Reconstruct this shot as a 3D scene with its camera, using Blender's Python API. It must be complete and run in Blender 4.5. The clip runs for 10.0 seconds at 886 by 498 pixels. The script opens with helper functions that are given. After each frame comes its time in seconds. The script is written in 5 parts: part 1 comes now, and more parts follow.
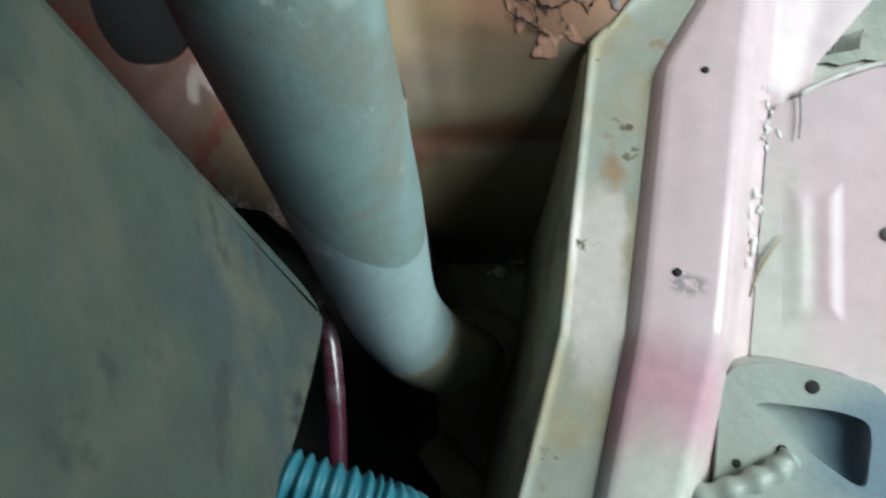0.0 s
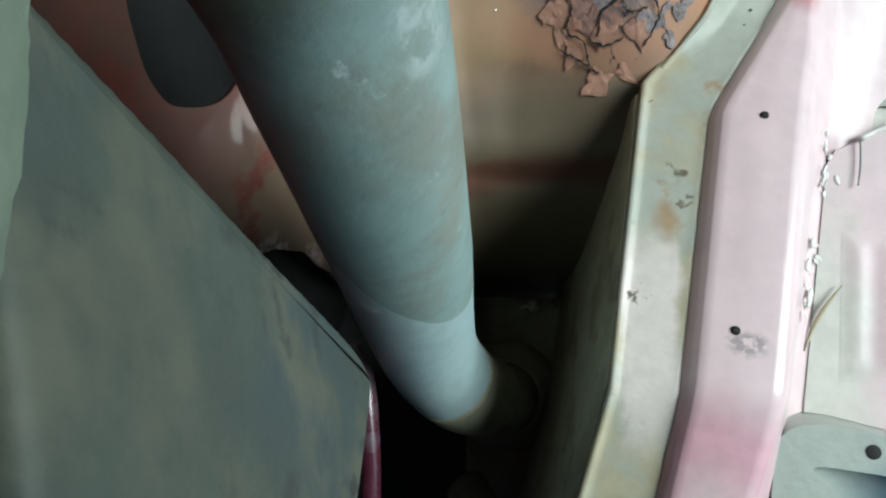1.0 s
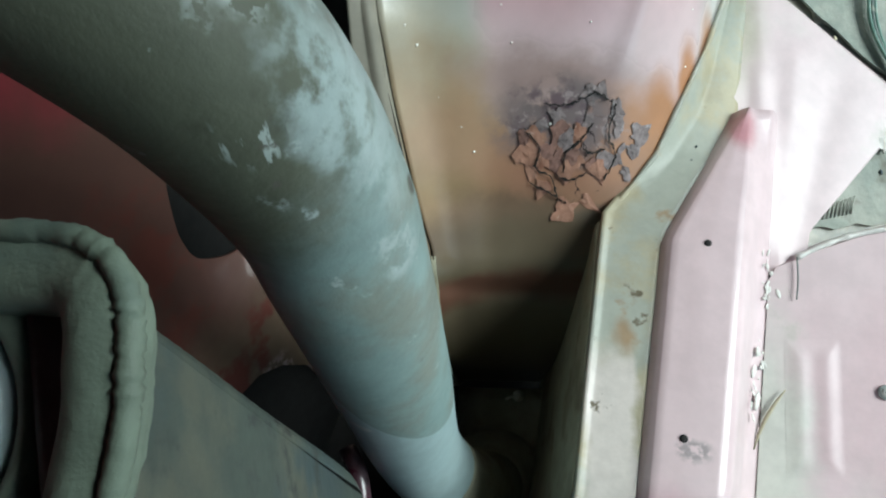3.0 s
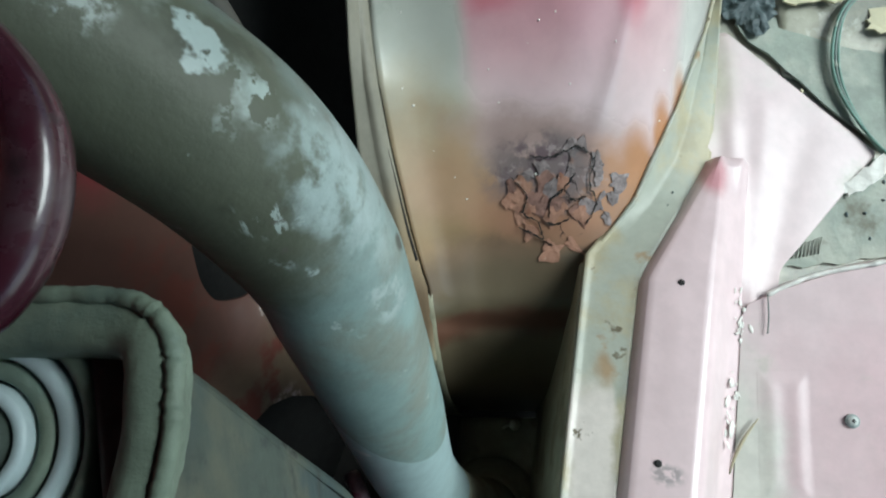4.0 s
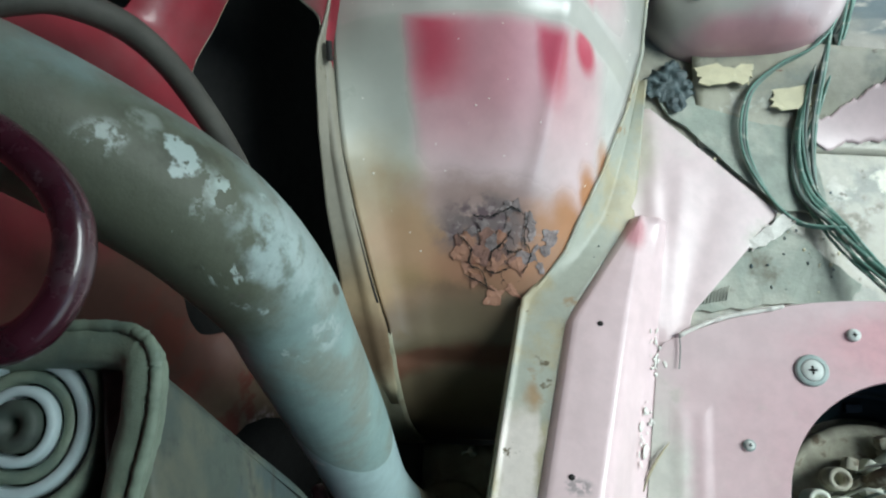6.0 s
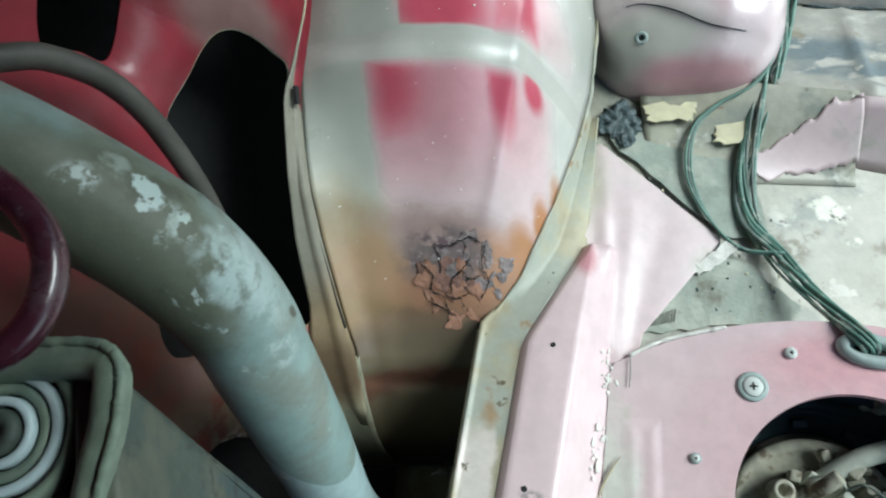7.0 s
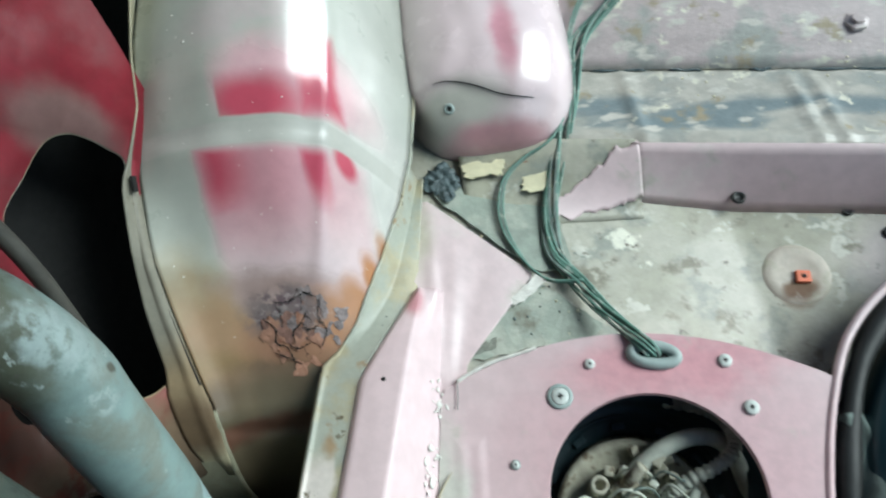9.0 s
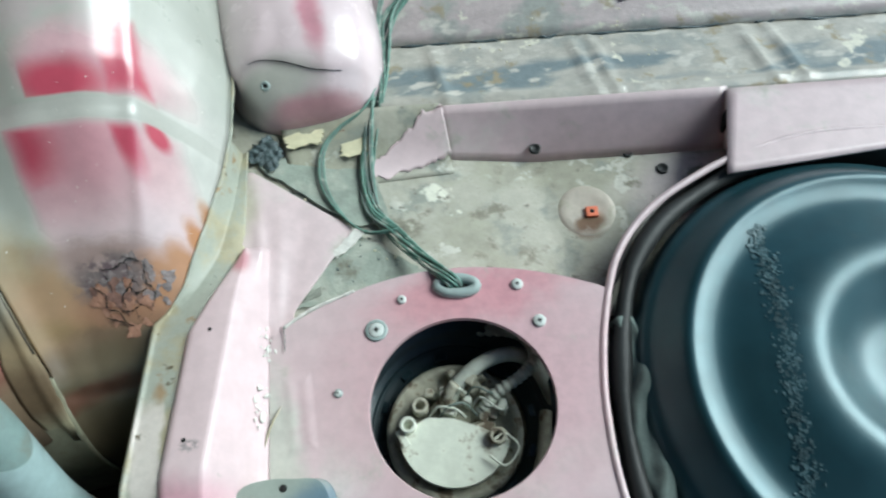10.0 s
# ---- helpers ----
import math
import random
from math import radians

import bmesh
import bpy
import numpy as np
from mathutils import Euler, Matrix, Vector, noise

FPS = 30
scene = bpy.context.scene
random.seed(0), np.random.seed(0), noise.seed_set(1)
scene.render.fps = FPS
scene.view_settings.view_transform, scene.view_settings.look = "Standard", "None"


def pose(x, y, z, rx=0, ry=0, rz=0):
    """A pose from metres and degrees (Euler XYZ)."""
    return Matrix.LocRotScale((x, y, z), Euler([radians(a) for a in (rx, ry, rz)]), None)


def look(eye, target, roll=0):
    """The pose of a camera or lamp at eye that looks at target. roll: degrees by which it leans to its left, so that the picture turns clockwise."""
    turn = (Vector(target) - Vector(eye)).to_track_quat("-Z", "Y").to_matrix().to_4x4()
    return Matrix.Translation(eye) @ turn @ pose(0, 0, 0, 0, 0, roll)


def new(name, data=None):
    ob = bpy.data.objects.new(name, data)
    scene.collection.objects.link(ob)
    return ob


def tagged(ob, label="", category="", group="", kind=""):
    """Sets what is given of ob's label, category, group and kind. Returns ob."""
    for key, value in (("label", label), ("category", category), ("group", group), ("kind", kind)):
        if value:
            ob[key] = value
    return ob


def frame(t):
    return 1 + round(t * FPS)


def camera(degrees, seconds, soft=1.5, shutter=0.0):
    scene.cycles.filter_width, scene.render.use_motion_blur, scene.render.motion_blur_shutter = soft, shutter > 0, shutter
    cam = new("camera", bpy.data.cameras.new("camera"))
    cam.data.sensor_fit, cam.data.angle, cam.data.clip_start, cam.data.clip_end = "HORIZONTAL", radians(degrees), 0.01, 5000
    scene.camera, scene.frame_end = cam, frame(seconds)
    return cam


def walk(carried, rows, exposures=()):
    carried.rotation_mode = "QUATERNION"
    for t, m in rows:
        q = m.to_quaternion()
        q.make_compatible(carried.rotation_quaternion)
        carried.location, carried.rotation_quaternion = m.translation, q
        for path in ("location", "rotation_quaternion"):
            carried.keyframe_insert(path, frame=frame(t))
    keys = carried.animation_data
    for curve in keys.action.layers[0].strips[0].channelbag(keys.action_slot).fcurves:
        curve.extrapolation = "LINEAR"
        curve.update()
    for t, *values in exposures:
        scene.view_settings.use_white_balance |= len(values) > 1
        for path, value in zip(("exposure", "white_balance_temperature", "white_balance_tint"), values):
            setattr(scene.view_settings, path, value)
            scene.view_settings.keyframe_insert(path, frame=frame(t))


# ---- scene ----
cam = camera(66.3, 10.0, soft=2.1, shutter=0.4)
METRES, EYE, TILT, LEAN, TURN = 0.5, 0.33, -83.0, 6.0, 0.0
ROWS = [
    (0.0, 0.0, 0.0, 0.0, 0.0, 0.0, -0.0),
    (0.5, -0.0135, 0.0101, 0.0341, 3.39, -0.18, -0.81),
    (1.0, -0.0261, 0.0209, 0.0327, 1.07, 0.47, -1.39),
    (1.5, -0.0254, 0.0136, 0.0528, 0.22, 0.78, -1.28),
    (2.0, -0.0174, -0.0086, 0.0739, 0.75, 2.91, -0.98),
    (3.5, -0.0048, -0.0929, 0.091, 1.54, 5.9, -1.1),
    (4.0, 0.0074, -0.1247, 0.093, 2.22, 7.48, -0.93),
    (4.5, 0.0168, -0.1475, 0.0928, 2.62, 8.41, -1.15),
    (5.0, 0.0359, -0.1709, 0.0907, 2.99, 8.56, -0.98),
    (6.5, 0.0942, -0.286, 0.0726, 2.48, 12.57, -1.72),
    (7.0, 0.1197, -0.3041, 0.0643, 2.28, 13.71, -0.76),
    (7.5, 0.1674, -0.2671, 0.0841, 0.76, 14.2, 0.54),
    (8.0, 0.2098, -0.3158, 0.1117, 0.51, 16.66, 1.88),
    (8.5, 0.2561, -0.3672, 0.0684, 0.13, 17.89, 3.76),
    (9.0, 0.2823, -0.4298, 0.0052, -0.93, 18.74, 6.01),
    (9.5, 0.3398, -0.4879, -0.0878, -4.63, 18.69, 9.91),
    (10.0, 0.4317, -0.522, -0.1541, -5.74, 18.69, 13.11),
]
walk(cam, [(t, pose(0, 0, EYE, TILT, LEAN, TURN) @ pose(METRES * x, METRES * y, METRES * z, 90 + pitch, roll, yaw)) for t, x, y, z, yaw, pitch, roll in ROWS],
     [(0.0, 0.05, 5800, -3), (2.0, 0.25, 5800, -3), (3.5, 0.0, 5800, -3), (4.5, 0.15, 5800, -3), (5.0, -0.15, 5800, -3), (6.5, 0.15, 5800, -3), (8.0, 0.15, 5800, -3), (9.0, 0.15, 5800, -3), (9.5, 0.05, 5800, -3), (10.0, 0.15, 5800, -3)])

# ---- world and light ----
world = bpy.data.worlds.new("overcast")
scene.world = world
world.use_nodes = True
wn = world.node_tree
sky = wn.nodes.new("ShaderNodeTexSky")
sky.sky_type, sky.sun_disc = "NISHITA", False
sky.sun_elevation, sky.sun_rotation = radians(40), radians(79)
wn.nodes["Background"].inputs[1].default_value = 0.062
wn.links.new(sky.outputs[0], wn.nodes["Background"].inputs[0])
sun = new("sun", bpy.data.lights.new("sun", "SUN"))
sun.data.energy, sun.data.angle, sun.data.color = 3.9, radians(34), (1.0, 0.97, 0.93)
sun.matrix_world = look((1.9, 0.45, 1.5), (0.1, 0.1, 0))


# area lamp added for gloss highlights, standing in for an unseen opening
side_lamp = new("added_side_lamp", bpy.data.lights.new("added_side_lamp", "AREA"))
side_lamp.data.shape, side_lamp.data.size, side_lamp.data.size_y = "RECTANGLE", 0.9, 0.7
side_lamp.data.energy, side_lamp.data.color = 1.9, (0.93, 0.98, 1.0)
side_lamp.matrix_world = look((1.3, -0.9, 0.5), (0.1, 0.2, 0.1))


# ---- materials ----
def material(name, base, rough=0.5, metal=0.0, layers=(), grain=0.12, grain_scale=60, bump=0.15, bump_scale=220, coat=0.0, coat_rough=0.1):
    """layers: (colour, roughness, mask) over the base; a mask is ("noise", scale, low, high) or
    ("blob", centre, radii, warp, low, high) or ("half", normal, low, high), several joined by a tuple of masks that multiply."""
    m = bpy.data.materials.new(name)
    m.use_nodes = True
    nt = m.node_tree
    bsdf = nt.nodes["Principled BSDF"]
    tc = nt.nodes.new("ShaderNodeTexCoord").outputs["Object"]

    def noise_tex(scale, detail=6, rough_=0.6):
        n = nt.nodes.new("ShaderNodeTexNoise")
        n.inputs["Scale"].default_value, n.inputs["Detail"].default_value, n.inputs["Roughness"].default_value = scale, detail, rough_
        nt.links.new(tc, n.inputs["Vector"])
        return n

    def math_node(op, a, b):
        n = nt.nodes.new("ShaderNodeMath")
        n.operation = op
        for k, v in enumerate((a, b)):
            if isinstance(v, (int, float)):
                n.inputs[k].default_value = v
            else:
                nt.links.new(v, n.inputs[k])
        return n.outputs[0]

    def ramp(v, lo, hi):
        n = nt.nodes.new("ShaderNodeMapRange")
        n.interpolation_type = "SMOOTHSTEP"
        nt.links.new(v, n.inputs[0])
        n.inputs[1].default_value, n.inputs[2].default_value = min(lo, hi), max(lo, hi)
        n.inputs[3].default_value, n.inputs[4].default_value = (0, 1) if lo < hi else (1, 0)
        return n.outputs[0]

    def mask(spec):
        if isinstance(spec[0], tuple):
            out = mask(spec[0])
            for s in spec[1:]:
                out = math_node("MULTIPLY", out, mask(s))
            return out
        if spec[0] == "noise":
            return ramp(noise_tex(spec[1]).outputs["Fac"], spec[2], spec[3])
        if spec[0] == "streak":
            mp = nt.nodes.new("ShaderNodeMapping")
            mp.inputs["Scale"].default_value = spec[1]
            nt.links.new(tc, mp.inputs["Vector"])
            n = nt.nodes.new("ShaderNodeTexNoise")
            n.inputs["Scale"].default_value, n.inputs["Detail"].default_value = 1.0, 5
            nt.links.new(mp.outputs[0], n.inputs["Vector"])
            return ramp(n.outputs["Fac"], spec[2], spec[3])
        if spec[0] == "crack":
            n = nt.nodes.new("ShaderNodeTexVoronoi")
            n.feature = "DISTANCE_TO_EDGE"
            n.inputs["Scale"].default_value = spec[1]
            w = noise_tex(spec[1] * 1.3)
            ad = nt.nodes.new("ShaderNodeVectorMath")
            ad.operation = "MULTIPLY_ADD"
            nt.links.new(w.outputs["Color"], ad.inputs[0])
            ad.inputs[1].default_value = (0.012, 0.012, 0.012)
            nt.links.new(tc, ad.inputs[2])
            nt.links.new(ad.outputs[0], n.inputs["Vector"])
            return ramp(n.outputs["Distance"], spec[2], spec[3])
        if spec[0] == "half":
            n = nt.nodes.new("ShaderNodeVectorMath")
            n.operation = "DOT_PRODUCT"
            nt.links.new(tc, n.inputs[0])
            n.inputs[1].default_value = spec[1]
            return ramp(math_node("ADD", n.outputs["Value"], math_node("MULTIPLY", noise_tex(60).outputs["Fac"], 0.006)), spec[2], spec[3])
        kind, centre, radii, warp, lo, hi = spec
        w = noise_tex(35, 5)
        sub = nt.nodes.new("ShaderNodeVectorMath")
        sub.operation = "SUBTRACT"
        nt.links.new(w.outputs["Color"], sub.inputs[0])
        sub.inputs[1].default_value = (0.5, 0.5, 0.5)
        ad = nt.nodes.new("ShaderNodeVectorMath")
        ad.operation = "MULTIPLY_ADD"
        nt.links.new(sub.outputs[0], ad.inputs[0])
        ad.inputs[1].default_value = (warp, warp, warp)
        nt.links.new(tc, ad.inputs[2])
        mp = nt.nodes.new("ShaderNodeVectorMath")
        mp.operation = "SUBTRACT"
        nt.links.new(ad.outputs[0], mp.inputs[0])
        mp.inputs[1].default_value = centre
        dv = nt.nodes.new("ShaderNodeVectorMath")
        dv.operation = "DIVIDE"
        nt.links.new(mp.outputs[0], dv.inputs[0])
        dv.inputs[1].default_value = radii
        if kind == "box":
            ab = nt.nodes.new("ShaderNodeVectorMath")
            ab.operation = "ABSOLUTE"
            nt.links.new(dv.outputs[0], ab.inputs[0])
            sp = nt.nodes.new("ShaderNodeSeparateXYZ")
            nt.links.new(ab.outputs[0], sp.inputs[0])
            return ramp(math_node("MAXIMUM", math_node("MAXIMUM", sp.outputs[0], sp.outputs[1]), sp.outputs[2]), hi, lo)
        ln = nt.nodes.new("ShaderNodeVectorMath")
        ln.operation = "LENGTH"
        nt.links.new(dv.outputs[0], ln.inputs[0])
        return ramp(ln.outputs["Value"], hi, lo)

    def blend(fac, a, b):
        n = nt.nodes.new("ShaderNodeMix")
        n.data_type = "RGBA"
        nt.links.new(fac, n.inputs[0])
        for k, v in ((6, a), (7, b)):
            if isinstance(v, tuple):
                n.inputs[k].default_value = (*v[:3], 1)
            else:
                nt.links.new(v, n.inputs[k])
        return n.outputs[2]

    dark = tuple(c * (1 - 2.2 * grain) for c in base)
    light = tuple(min(1, c * (1 + 1.4 * grain)) for c in base)
    colour = blend(ramp(noise_tex(grain_scale).outputs["Fac"], 0.3, 0.7), dark, light)
    rough_out = math_node("MULTIPLY_ADD", noise_tex(grain_scale * 2.3).outputs["Fac"], 0.25)
    rough_out.node.inputs[2].default_value = rough - 0.12
    for col, r, spec in layers:
        f = mask(spec)
        tone = blend(ramp(noise_tex(grain_scale * 1.7).outputs["Fac"], 0.3, 0.7), tuple(c * 0.92 for c in col), tuple(min(1, c * 1.06) for c in col))
        colour = blend(f, colour, tone)
        a = math_node("MULTIPLY", rough_out, math_node("SUBTRACT", 1.0, f))
        rough_out = math_node("ADD", a, math_node("MULTIPLY", f, r))
    nt.links.new(colour, bsdf.inputs["Base Color"])
    nt.links.new(rough_out, bsdf.inputs["Roughness"])
    bsdf.inputs["Metallic"].default_value = metal
    bsdf.inputs["Coat Weight"].default_value = coat
    bsdf.inputs["Coat Roughness"].default_value = coat_rough
    if bump:
        b = nt.nodes.new("ShaderNodeBump")
        b.inputs["Strength"].default_value, b.inputs["Distance"].default_value = bump, 0.002
        nt.links.new(noise_tex(bump_scale).outputs["Fac"], b.inputs["Height"])
        nt.links.new(b.outputs[0], bsdf.inputs["Normal"])
    return m


PINK = (0.63, 0.505, 0.51)
RED = (0.5, 0.085, 0.13)
FILM = (0.44, 0.462, 0.41)
ANY = 0.5
M = {}
M["arch"] = material("arch_paint", FILM, 0.3, grain=0.04, grain_scale=18, coat=0.7, coat_rough=0.23, bump=0.04, layers=[
    # whitish film on the right, made paler to include the highlights there
    ((0.55, 0.55, 0.51), 0.28, ("blob", (0.092, 0.26, 0.08), (0.045, 0.14, ANY), 0.01, 0.3, 1.15)),
    (PINK, 0.22, ("box", (0.031, 0.212, 0.1), (0.058, 0.055, ANY), 0.006, 0.8, 1.08)),
    ((0.60, 0.31, 0.35), 0.2, (("blob", (0.005, 0.256, 0.13), (0.1, 0.062, ANY), 0.012, 0.2, 1.1), ("box", (0.031, 0.212, 0.1), (0.057, 0.0535, ANY), 0.003, 0.88, 1.06))),
    (RED, 0.2, (("blob", (-0.022, 0.254, 0.13), (0.04, 0.03, ANY), 0.006, 0.25, 1.15), ("box", (0.031, 0.247, 0.1), (0.0565, 0.018, ANY), 0.004, 0.75, 1.1))),
    (RED, 0.2, (("blob", (0.0565, 0.262, 0.13), (0.012, 0.036, ANY), 0.003, 0.35, 1.1), ("box", (0.0565, 0.245, 0.13), (0.0105, 0.0195, ANY), 0.003, 0.7, 1.15))),
    (RED, 0.2, ("blob", (0.076, 0.262, 0.11), (0.007, 0.011, ANY), 0.003, 0.4, 1.15)),
    ((0.62, 0.40, 0.43), 0.24, (("blob", (0.045, 0.305, 0.14), (0.062, 0.04, ANY), 0.012, 0.5, 1.1), ("box", (0.05, 0.345, 0.14), (0.06, 0.0625, ANY), 0.002, 0.9, 1.03))),
    (RED, 0.2, (("blob", (0.022, 0.292, 0.15), (0.046, 0.021, ANY), 0.006, 0.3, 1.15), ("box", (0.04, 0.314, 0.14), (0.043, 0.0305, ANY), 0.002, 0.95, 1.03))),
    (RED, 0.22, ("box", (0.067, 0.313, 0.15), (0.0135, 0.03, ANY), 0.005, 0.6, 1.15)),
    ((0.46, 0.46, 0.42), 0.34, ("box", (0.02, 0.2740, 0.14), (0.1, 0.0075, ANY), 0.003, 0.7, 1.1)),
    ((0.5, 0.44, 0.43), 0.4, (("blob", (0.03, 0.35, 0.17), (0.06, 0.035, ANY), 0.02, 0.3, 1.1), ("noise", 24, 0.35, 0.6))),
    ((0.36, 0.30, 0.19), 0.45, ("blob", (-0.052, 0.17, 0.05), (0.042, 0.055, ANY), 0.03, 0.2, 1.15)),
    ((0.36, 0.235, 0.135), 0.5, ("blob", (-0.03, 0.155, 0.04), (0.052, 0.042, ANY), 0.03, 0.25, 1.15)),
    ((0.36, 0.26, 0.235), 0.45, ("blob", (0.012, 0.187, 0.06), (0.055, 0.014, ANY), 0.02, 0.2, 1.15)),
    ((0.27, 0.185, 0.09), 0.55, ("blob", (-0.03, 0.128, 0.03), (0.06, 0.026, ANY), 0.02, 0.4, 1.15)),
    ((0.38, 0.2, 0.12), 0.55, ("blob", (0.022, 0.15, 0.04), (0.055, 0.028, ANY), 0.02, 0.45, 1.15)),
    ((0.42, 0.22, 0.115), 0.5, ("blob", (0.048, 0.166, 0.04), (0.028, 0.022, ANY), 0.02, 0.4, 1.15)),
    ((0.42, 0.21, 0.10), 0.5, ("blob", (0.066, 0.176, 0.035), (0.014, 0.022, ANY), 0.012, 0.4, 1.1)),
    ((0.42, 0.20, 0.09), 0.5, ("blob", (0.079, 0.197, 0.035), (0.008, 0.02, ANY), 0.01, 0.35, 1.1)),
    ((0.40, 0.21, 0.11), 0.5, ("blob", (0.089, 0.216, 0.035), (0.006, 0.018, ANY), 0.008, 0.3, 1.1)),
    # lower end: brown dirt and rust, with the shade towards the well painted in
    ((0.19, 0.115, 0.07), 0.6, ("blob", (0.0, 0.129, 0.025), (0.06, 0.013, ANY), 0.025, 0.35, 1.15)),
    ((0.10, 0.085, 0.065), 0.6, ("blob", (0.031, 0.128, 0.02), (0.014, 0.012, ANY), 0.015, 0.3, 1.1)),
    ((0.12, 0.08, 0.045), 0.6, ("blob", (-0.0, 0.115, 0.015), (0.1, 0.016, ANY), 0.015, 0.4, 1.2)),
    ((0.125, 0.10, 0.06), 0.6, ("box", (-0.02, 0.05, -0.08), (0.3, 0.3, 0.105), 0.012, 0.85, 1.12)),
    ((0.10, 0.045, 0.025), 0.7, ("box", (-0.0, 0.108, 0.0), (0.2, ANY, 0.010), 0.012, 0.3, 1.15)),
    ((0.19, 0.15, 0.145), 0.6, (("blob", (0.012, 0.171, 0.05), (0.036, 0.02, ANY), 0.03, 0.5, 1.1), ("noise", 70, 0.34, 0.5))),
    ((0.15, 0.105, 0.115), 0.6, (("blob", (0.008, 0.172, 0.05), (0.03, 0.017, ANY), 0.03, 0.5, 1.1), ("noise", 95, 0.5, 0.6))),
    ((0.34, 0.28, 0.27), 0.5, (("blob", (0.016, 0.172, 0.05), (0.034, 0.016, ANY), 0.03, 0.5, 1.1), ("noise", 130, 0.56, 0.64))),
    ((0.025, 0.015, 0.015), 0.9, (("blob", (0.019, 0.160, 0.05), (0.03, 0.024, ANY), 0.03, 0.6, 1.0), ("crack", 70, 0.03, 0.006), ("noise", 40, 0.5, 0.6))),
])
M["dome"] = material("dome_paint", (0.70, 0.575, 0.59), 0.25, grain=0.02, grain_scale=20, coat=0.6, coat_rough=0.15, bump=0.02, layers=[
    ((0.60, 0.30, 0.35), 0.2, ("blob", (0.215, 0.40, 0.05), (0.016, 0.05, ANY), 0.015, 0.3, 1.1)),
    ((0.48, 0.47, 0.42), 0.35, ("blob", (0.165, 0.345, 0.03), (0.055, 0.025, ANY), 0.015, 0.4, 1.15)),
    ((0.52, 0.30, 0.32), 0.3, ("blob", (0.2, 0.325, 0.0), (0.07, 0.012, ANY), 0.01, 0.3, 1.1))])
M["pink"] = material("pink_paint", PINK, 0.44, grain=0.035, coat=0.25, coat_rough=0.3, bump=0.05, layers=[
    ((0.43, 0.40, 0.31), 0.5, (("blob", (0.108, 0.250, 0.0), (0.026, 0.062, ANY), 0.012, 0.35, 1.15), ("noise", 30, 0.25, 0.6))),
    ((0.64, 0.60, 0.555), 0.4, ("noise", 9, 0.52, 0.74)),
    ((0.60, 0.40, 0.42), 0.35, ("blob", (0.29, 0.03, 0.0), (0.17, 0.14, ANY), 0.06, 0.3, 1.15)),
    ((0.6, 0.31, 0.34), 0.35, ("blob", (0.31, 0.105, 0.0), (0.12, 0.035, ANY), 0.05, 0.2, 1.1)),
    ((0.56, 0.55, 0.49), 0.45, ("blob", (0.115, 0.02, 0.0), (0.025, 0.07, ANY), 0.03, 0.4, 1.1)),
    ((0.47, 0.44, 0.38), 0.5, (("noise", 18, 0.56, 0.72), ("noise", 90, 0.42, 0.6)))])
M["rail"] = material("rail_paint", (0.68, 0.54, 0.55), 0.36, grain=0.03, coat=0.3, bump=0.05, layers=[
    ((0.64, 0.38, 0.43), 0.35, ("blob", (0.05, -0.03, 0.05), (0.05, 0.035, ANY), 0.02, 0.4, 1.1)),
    ((0.62, 0.62, 0.56), 0.4, ("blob", (0.055, -0.075, 0.03), (0.03, 0.05, ANY), 0.02, 0.4, 1.1)),
    ((0.5, 0.25, 0.27), 0.35, ("blob", (0.108, 0.18, 0.02), (0.01, 0.02, ANY), 0.01, 0.4, 1.1)),
    ((0.35, 0.3, 0.3), 0.7, (("blob", (0.067, 0.0185, 0.06), (0.009, 0.007, ANY), 0.012, 0.4, 1.0), ("noise", 220, 0.42, 0.55))),
    ((0.5, 0.42, 0.40), 0.5, ("noise", 70, 0.68, 0.78))])
M["flange"] = material("flange_paint", (0.40, 0.365, 0.245), 0.5, grain=0.06, bump=0.1, layers=[
    ((0.36, 0.38, 0.32), 0.5, ("noise", 20, 0.45, 0.6)),
    ((0.62, 0.57, 0.52), 0.45, ("box", (0.033, 0.02, 0.04), (0.012, 0.045, ANY), 0.02, 0.6, 1.1)),
    ((0.34, 0.25, 0.15), 0.7, ("blob", (0.041, 0.067, 0.04), (0.008, 0.012, ANY), 0.02, 0.2, 1.15)),
    ((0.30, 0.2, 0.1), 0.7, (("noise", 38, 0.58, 0.7), ("noise", 130, 0.4, 0.55))),
    ((0.25, 0.19, 0.11), 0.6, ("blob", (-0.07, 0.13, 0.05), (0.04, 0.06, 0.06), 0.03, 0.4, 1.15)),
    ((0.13, 0.09, 0.05), 0.7, ("blob", (-0.065, 0.10, 0.02), (0.05, 0.03, 0.04), 0.02, 0.4, 1.15)),
    # upper-left stretch darkened in colour for the shade there
    ((0.22, 0.21, 0.165), 0.55, ("blob", (-0.075, 0.21, 0.12), (0.04, 0.1, 0.1), 0.03, 0.6, 1.15)),
    ((0.12, 0.1, 0.06), 0.7, (("noise", 70, 0.64, 0.7), ("noise", 15, 0.45, 0.55)))])
